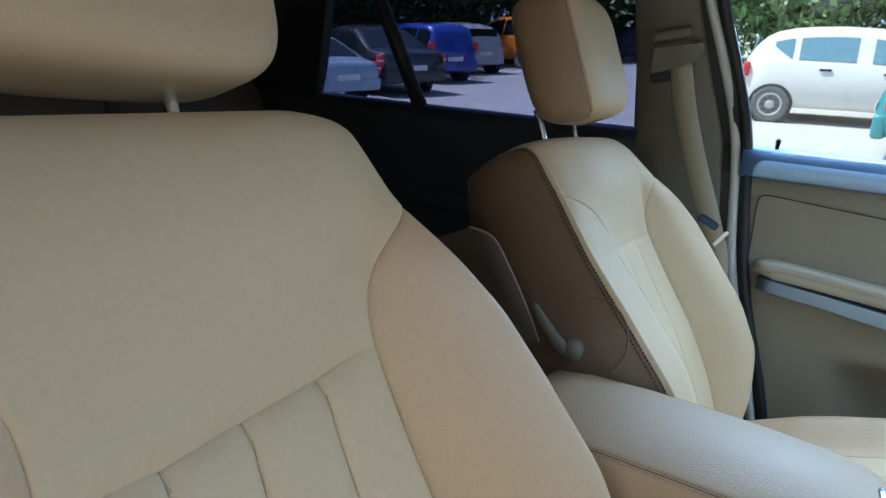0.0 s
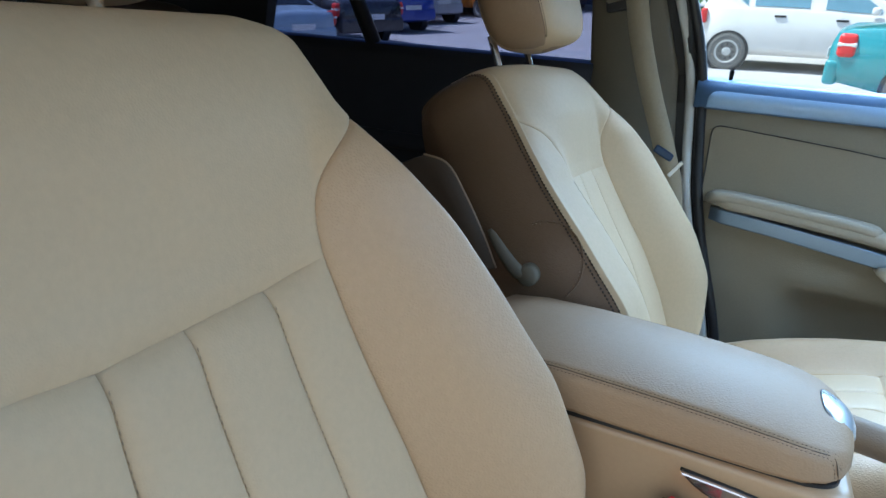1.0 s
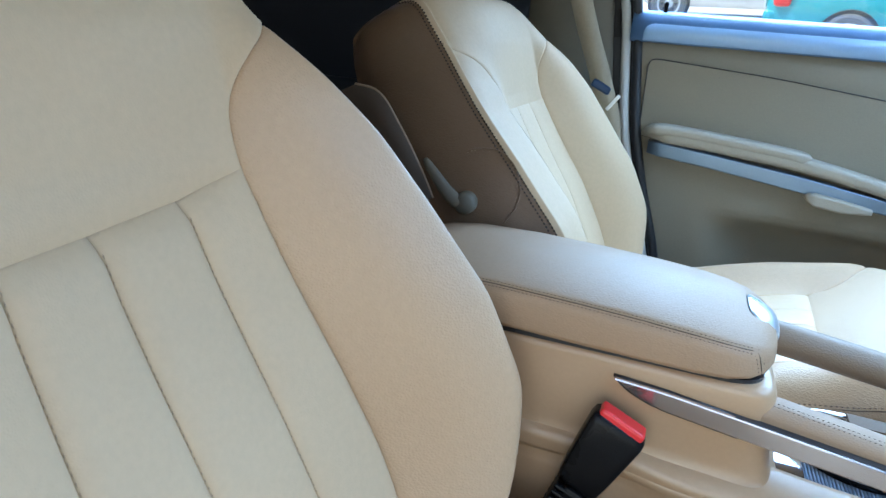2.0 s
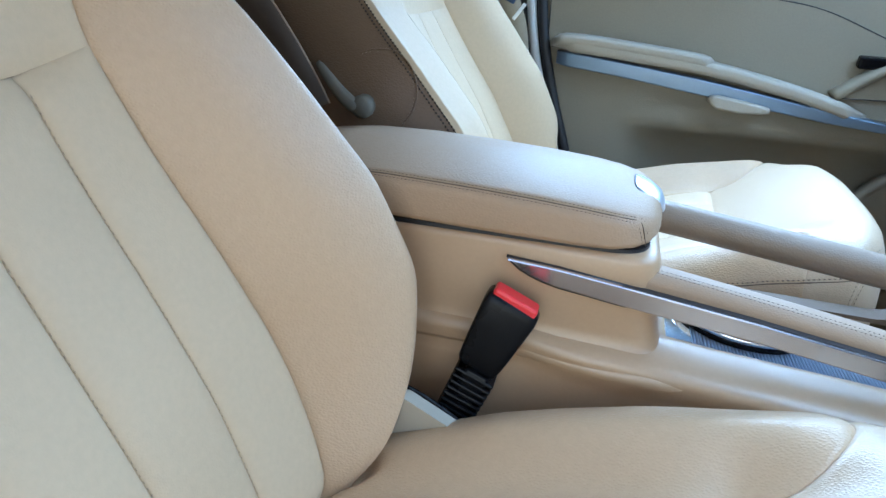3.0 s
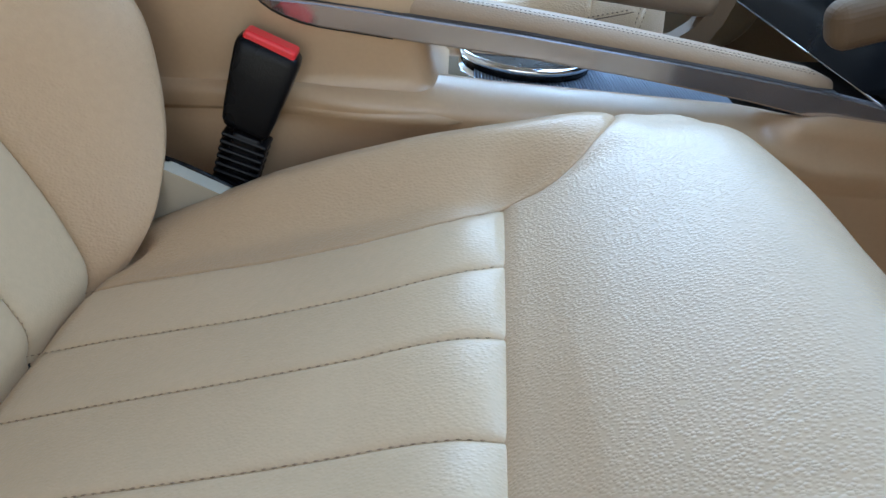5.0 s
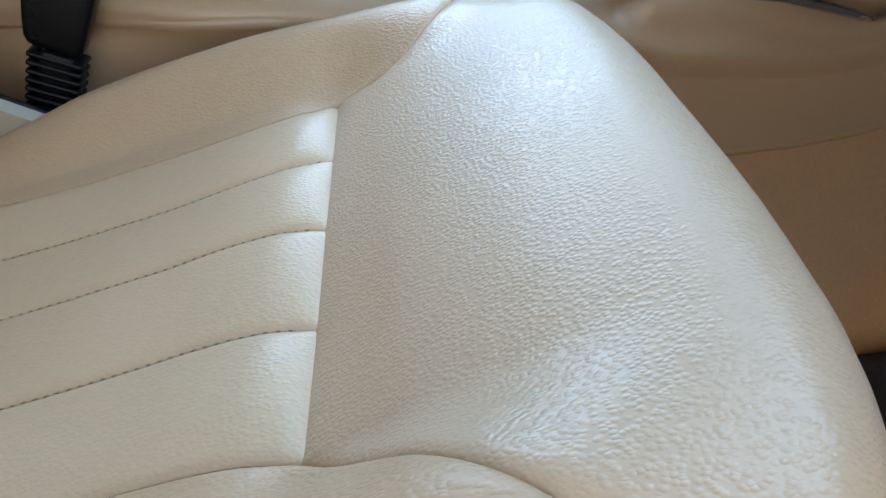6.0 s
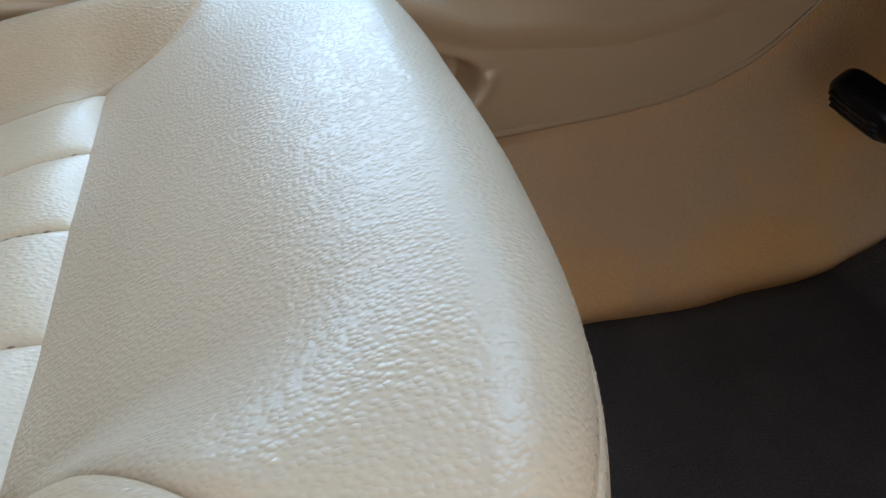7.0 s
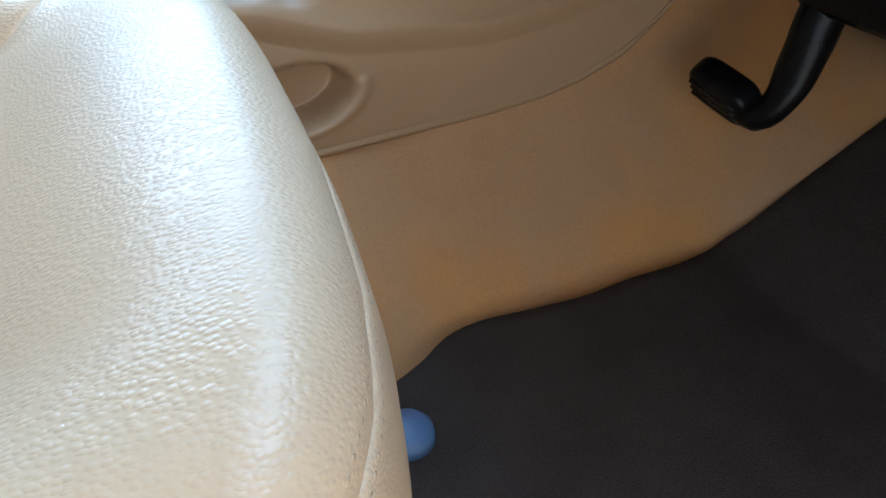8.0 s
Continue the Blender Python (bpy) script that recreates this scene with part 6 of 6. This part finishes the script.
                at = (x * L + 0.113 * math.cos(a), 0.30 + 0.113 * math.sin(a))
                holes.append(tube_mesh([(at[0], side * (W - 0.01), at[1]), (at[0], side * (W + 0.0145), at[1])], 0.022, 8, up=(1, 0, 0)))
            link_mesh("rim_openings", *merged(holes), DARK_TRIM, rim, smooth=False)
        for x in ((0.085, -0.16) if style != "sedan" else (0.06, -0.16)):
            rounded = rounded_box(bmesh.new(), pose(x * L, side * (W * 0.985), belt_at(x) - 0.10), (0.18, 0.03, 0.035), 0.012)
            part("door_handle", rounded, DARK_TRIM, car)
        part("mirror", rounded_box(bmesh.new(), pose(0.20 * L, side * (W + 0.06), belt_at(0.2) + 0.09), (0.12, 0.16, 0.12), 0.04, 3), paint, car)
        zt = 0.56 * H if style == "hatch" else (0.62 * H if style == "van" else 0.50 * H)
        if style == "sedan":
            part("tail_lamp", rounded_box(bmesh.new(), pose(-0.462 * L, side * (W * 0.82), zt + 0.03), (0.20, 0.26, 0.27), 0.05, 3), TAIL, car)
            part("reversing_lamp", rounded_box(bmesh.new(), pose(-0.462 * L, side * (W * 0.82), zt + 0.04), (0.206, 0.266, 0.055), 0.02, 2), LAMP, car)
        else:
            part("tail_lamp", rounded_box(bmesh.new(), pose(-0.482 * L, side * (W * 0.84), zt), (0.10, 0.20, 0.24), 0.03, 3), TAIL, car)
        part("headlamp", rounded_box(bmesh.new(), pose(0.462 * L, side * (W * 0.76), 0.43 * H), (0.12, 0.28, 0.14), 0.04, 3), LAMP, car)
    def screen(name, xa, xb):
        rows = []
        for x, dz in ((xa, 0.03), (xb, -0.05)):
            half = W * (0.80 if dz > 0 else 0.62)
            rows.append([(x * L, y, roof_at(x) + 0.022 + 0.012 * (1 - (y / half) ** 2)) for y in np.linspace(-half, half, 8)])
        v = rows[0] + rows[1]
        v = v + [(x, y, z - 0.03) for x, y, z in v]
        f = [(i, i + 1, 9 + i, 8 + i) for i in range(7)] + [(i + 1, i, 16 + i, 17 + i) for i in range(7)] + [(8 + i, 9 + i, 25 + i, 24 + i) for i in range(7)]
        link_mesh(name, v, f, glazing, car, smooth=False)
    if style == "sedan":
        screen("windscreen", 0.27, 0.12), screen("rear_screen", -0.345, -0.19)
    else:
        screen("windscreen", 0.29, 0.10)
        part("rear_screen", rounded_box(bmesh.new(), pose(-0.463 * L, 0, 0.775 * H, 0, -76 + 90 - 3, 0), (0.03, W * 1.35, 0.26 * H), 0.02), glazing, car)
    part("bumper", rounded_box(bmesh.new(), pose(-0.488 * L, 0, 0.30 * H), (0.16, W * 1.8, 0.20 * H), 0.05, 3), paint, car)
    part("plate", rounded_box(bmesh.new(), pose(-0.512 * L, 0, 0.42 * H), (0.012, 0.50, 0.11), 0.004), PLATE, car)
    return car


def paint(name, color):
    return material(name, color, 0.28, vary=0.04, vary_scale=2, coat=0.7)


parked_car(lot(13.6, 0.80, 0), paint("white_paint", (0.66, 0.64, 0.61)), "white hatchback parked in the sun", 3.7, 1.6, 1.55, "hatch", SKY_TINT_GLASS)
parked_car(lot(9.9, 3.05, -8), paint("teal_paint", (0.03, 0.23, 0.26)), "teal saloon with red tail lamps", 4.4, 1.7, 1.47, "sedan", SKY_TINT_GLASS)
parked_car(lot(16.9, -9.95, 154), paint("blue_paint", (0.02, 0.05, 0.34)), "blue compact van parked facing the trees", 3.7, 1.66, 1.48, "van")
parked_car(lot(20.3, -10.75, 154), paint("silver_paint", (0.42, 0.42, 0.45)), "silver hatchback parked facing the trees", 4.0, 1.7, 1.5, "hatch")
parked_car(lot(24.3, -9.95, 154), paint("orange_paint", (0.80, 0.24, 0.02)), "bright orange van parked in the row", 4.2, 1.75, 1.75, "van")
parked_car(lot(13.7, -9.5, 154), paint("black_paint", (0.02, 0.02, 0.028)), "dark saloon with red tail lamps", 4.5, 1.75, 1.42, "sedan")
parked_car(lot(11.4, -9.7, 158), paint("pale_blue_paint", (0.30, 0.40, 0.50)), "pale blue saloon at the end of the row", 4.2, 1.68, 1.22, "sedan")
parked_car(lot(31.0, -7.0, 160), paint("navy_paint", (0.02, 0.03, 0.07)), "dark saloon far across the car park", 4.4, 1.75, 1.45, "sedan")

# trees behind the cars
BARK = material("tree_bark", (0.09, 0.07, 0.05), 0.9, vary=0.2, vary_scale=4, grain=("noise", 30, 0.02))


def leaf_material(name, color):
    m = material(name, color, 0.55, vary=0.35, vary_scale=0.7)
    nt = m.node_tree
    geo = nt.nodes.new("ShaderNodeNewGeometry")
    hue = nt.nodes.new("ShaderNodeMapRange")
    hue.inputs[3].default_value, hue.inputs[4].default_value = 0.5, 1.5
    nt.links.new(geo.outputs["Random Per Island"], hue.inputs[0])
    scale = nt.nodes.new("ShaderNodeVectorMath")
    scale.operation = "SCALE"
    b = nt.nodes["Principled BSDF"]
    src = b.inputs["Base Color"].links[0].from_socket
    nt.links.new(src, scale.inputs[0])
    nt.links.new(hue.outputs[0], scale.inputs[3])
    nt.links.new(scale.outputs[0], b.inputs["Base Color"])
    return m


# one foliage in two colours: brightened for sun, darkened for shade
LEAF_LIT = leaf_material("sun_bright_leaves", (0.19, 0.31, 0.11))
LEAF_SHADED = leaf_material("shade_dark_leaves", (0.035, 0.07, 0.02))
rng = np.random.default_rng(7)


def tree_meshes(height, spread, count=13000, low=0.25):
    trunk = []
    path = smooth_curve([(0, 0, -0.2), (0.05, 0.03, height * 0.3), (-0.08, 0.1, height * 0.6), (0.05, 0.0, height * 0.9)], 14)
    trunk.append(tube_mesh(path, np.linspace(0.035, 0.008, 14) * height * 0.6, 8))
    centers = []
    for _ in range(11):
        a, h = rng.uniform(0, 2 * math.pi), rng.uniform(low, 0.8)
        start = np.array([0, 0, height * h])
        tip = start + np.array([math.cos(a), math.sin(a), 0.35]) * spread * rng.uniform(0.5, 0.95) * (1.15 - 0.6 * abs(h - 0.45))
        trunk.append(tube_mesh(smooth_curve([start, (start + tip) / 2 + (0, 0, 0.1), tip], 6), np.linspace(0.05, 0.015, 6), 5))
        centers += [tip, (start + tip) / 2]
    centers.append(np.array([0, 0, height * 0.93]))
    c = np.array(centers)[rng.integers(0, len(centers), count)]
    c = c + rng.normal(0, 1, (count, 3)) * np.array([0.26, 0.26, 0.22]) * spread
    c[:, 2] = np.maximum(c[:, 2], height * low * 0.55)
    u = rng.normal(0, 1, (count, 3))
    u /= np.linalg.norm(u, axis=1)[:, None]
    w = np.cross(u, rng.normal(0, 1, (count, 3)))
    w /= np.linalg.norm(w, axis=1)[:, None]
    size = rng.uniform(0.06, 0.15, count)[:, None]
    v = np.stack([c - u * size, c + w * size * 0.55, c + u * size, c - w * size * 0.55], 1).reshape(-1, 3)
    return merged(trunk), (v, [(4 * i, 4 * i + 1, 4 * i + 2, 4 * i + 3) for i in range(count)])


made_trees = {}
kinds = [tree_meshes(6.5, 2.3), tree_meshes(7.5, 2.6), tree_meshes(5.0, 2.2, low=0.12)]
for ahead, right, kind, dark, turn in ((19, -2.6, 0, 0, 10), (20, -0.2, 2, 0, 80), (19, 2.2, 0, 0, 150), (20, 4.6, 2, 0, 220), (19, 7.0, 0, 0, 300), (24, -1.4, 1, 0, 20), (24, 2, 1, 0, 90), (25, 5.5, 1, 0, 200),
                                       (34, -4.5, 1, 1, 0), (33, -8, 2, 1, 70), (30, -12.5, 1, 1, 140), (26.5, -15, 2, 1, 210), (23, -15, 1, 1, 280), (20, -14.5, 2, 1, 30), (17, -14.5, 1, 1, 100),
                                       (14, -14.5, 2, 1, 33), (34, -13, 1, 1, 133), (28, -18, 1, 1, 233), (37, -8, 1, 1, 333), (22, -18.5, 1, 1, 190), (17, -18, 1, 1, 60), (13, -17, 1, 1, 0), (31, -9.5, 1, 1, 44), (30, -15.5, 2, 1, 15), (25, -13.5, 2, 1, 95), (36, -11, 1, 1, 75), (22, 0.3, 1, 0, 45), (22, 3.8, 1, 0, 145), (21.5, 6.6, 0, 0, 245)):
    tree = empty("tree", "dark green tree behind the parked cars, shade put into its leaf colour" if dark else "green tree behind the parked cars, sunlight put into its leaf colour", "tree", "trees")
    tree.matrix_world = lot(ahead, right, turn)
    for name, data, mat in (("trunk", kinds[kind][0], BARK), ("crown", kinds[kind][1], LEAF_SHADED if dark else LEAF_LIT)):
        key = (name, kind, dark)
        if key not in made_trees:
            made_trees[key] = link_mesh(name, *data, mat, tree, smooth=name == "trunk").data
        else:
            new(name, made_trees[key]).parent = tree
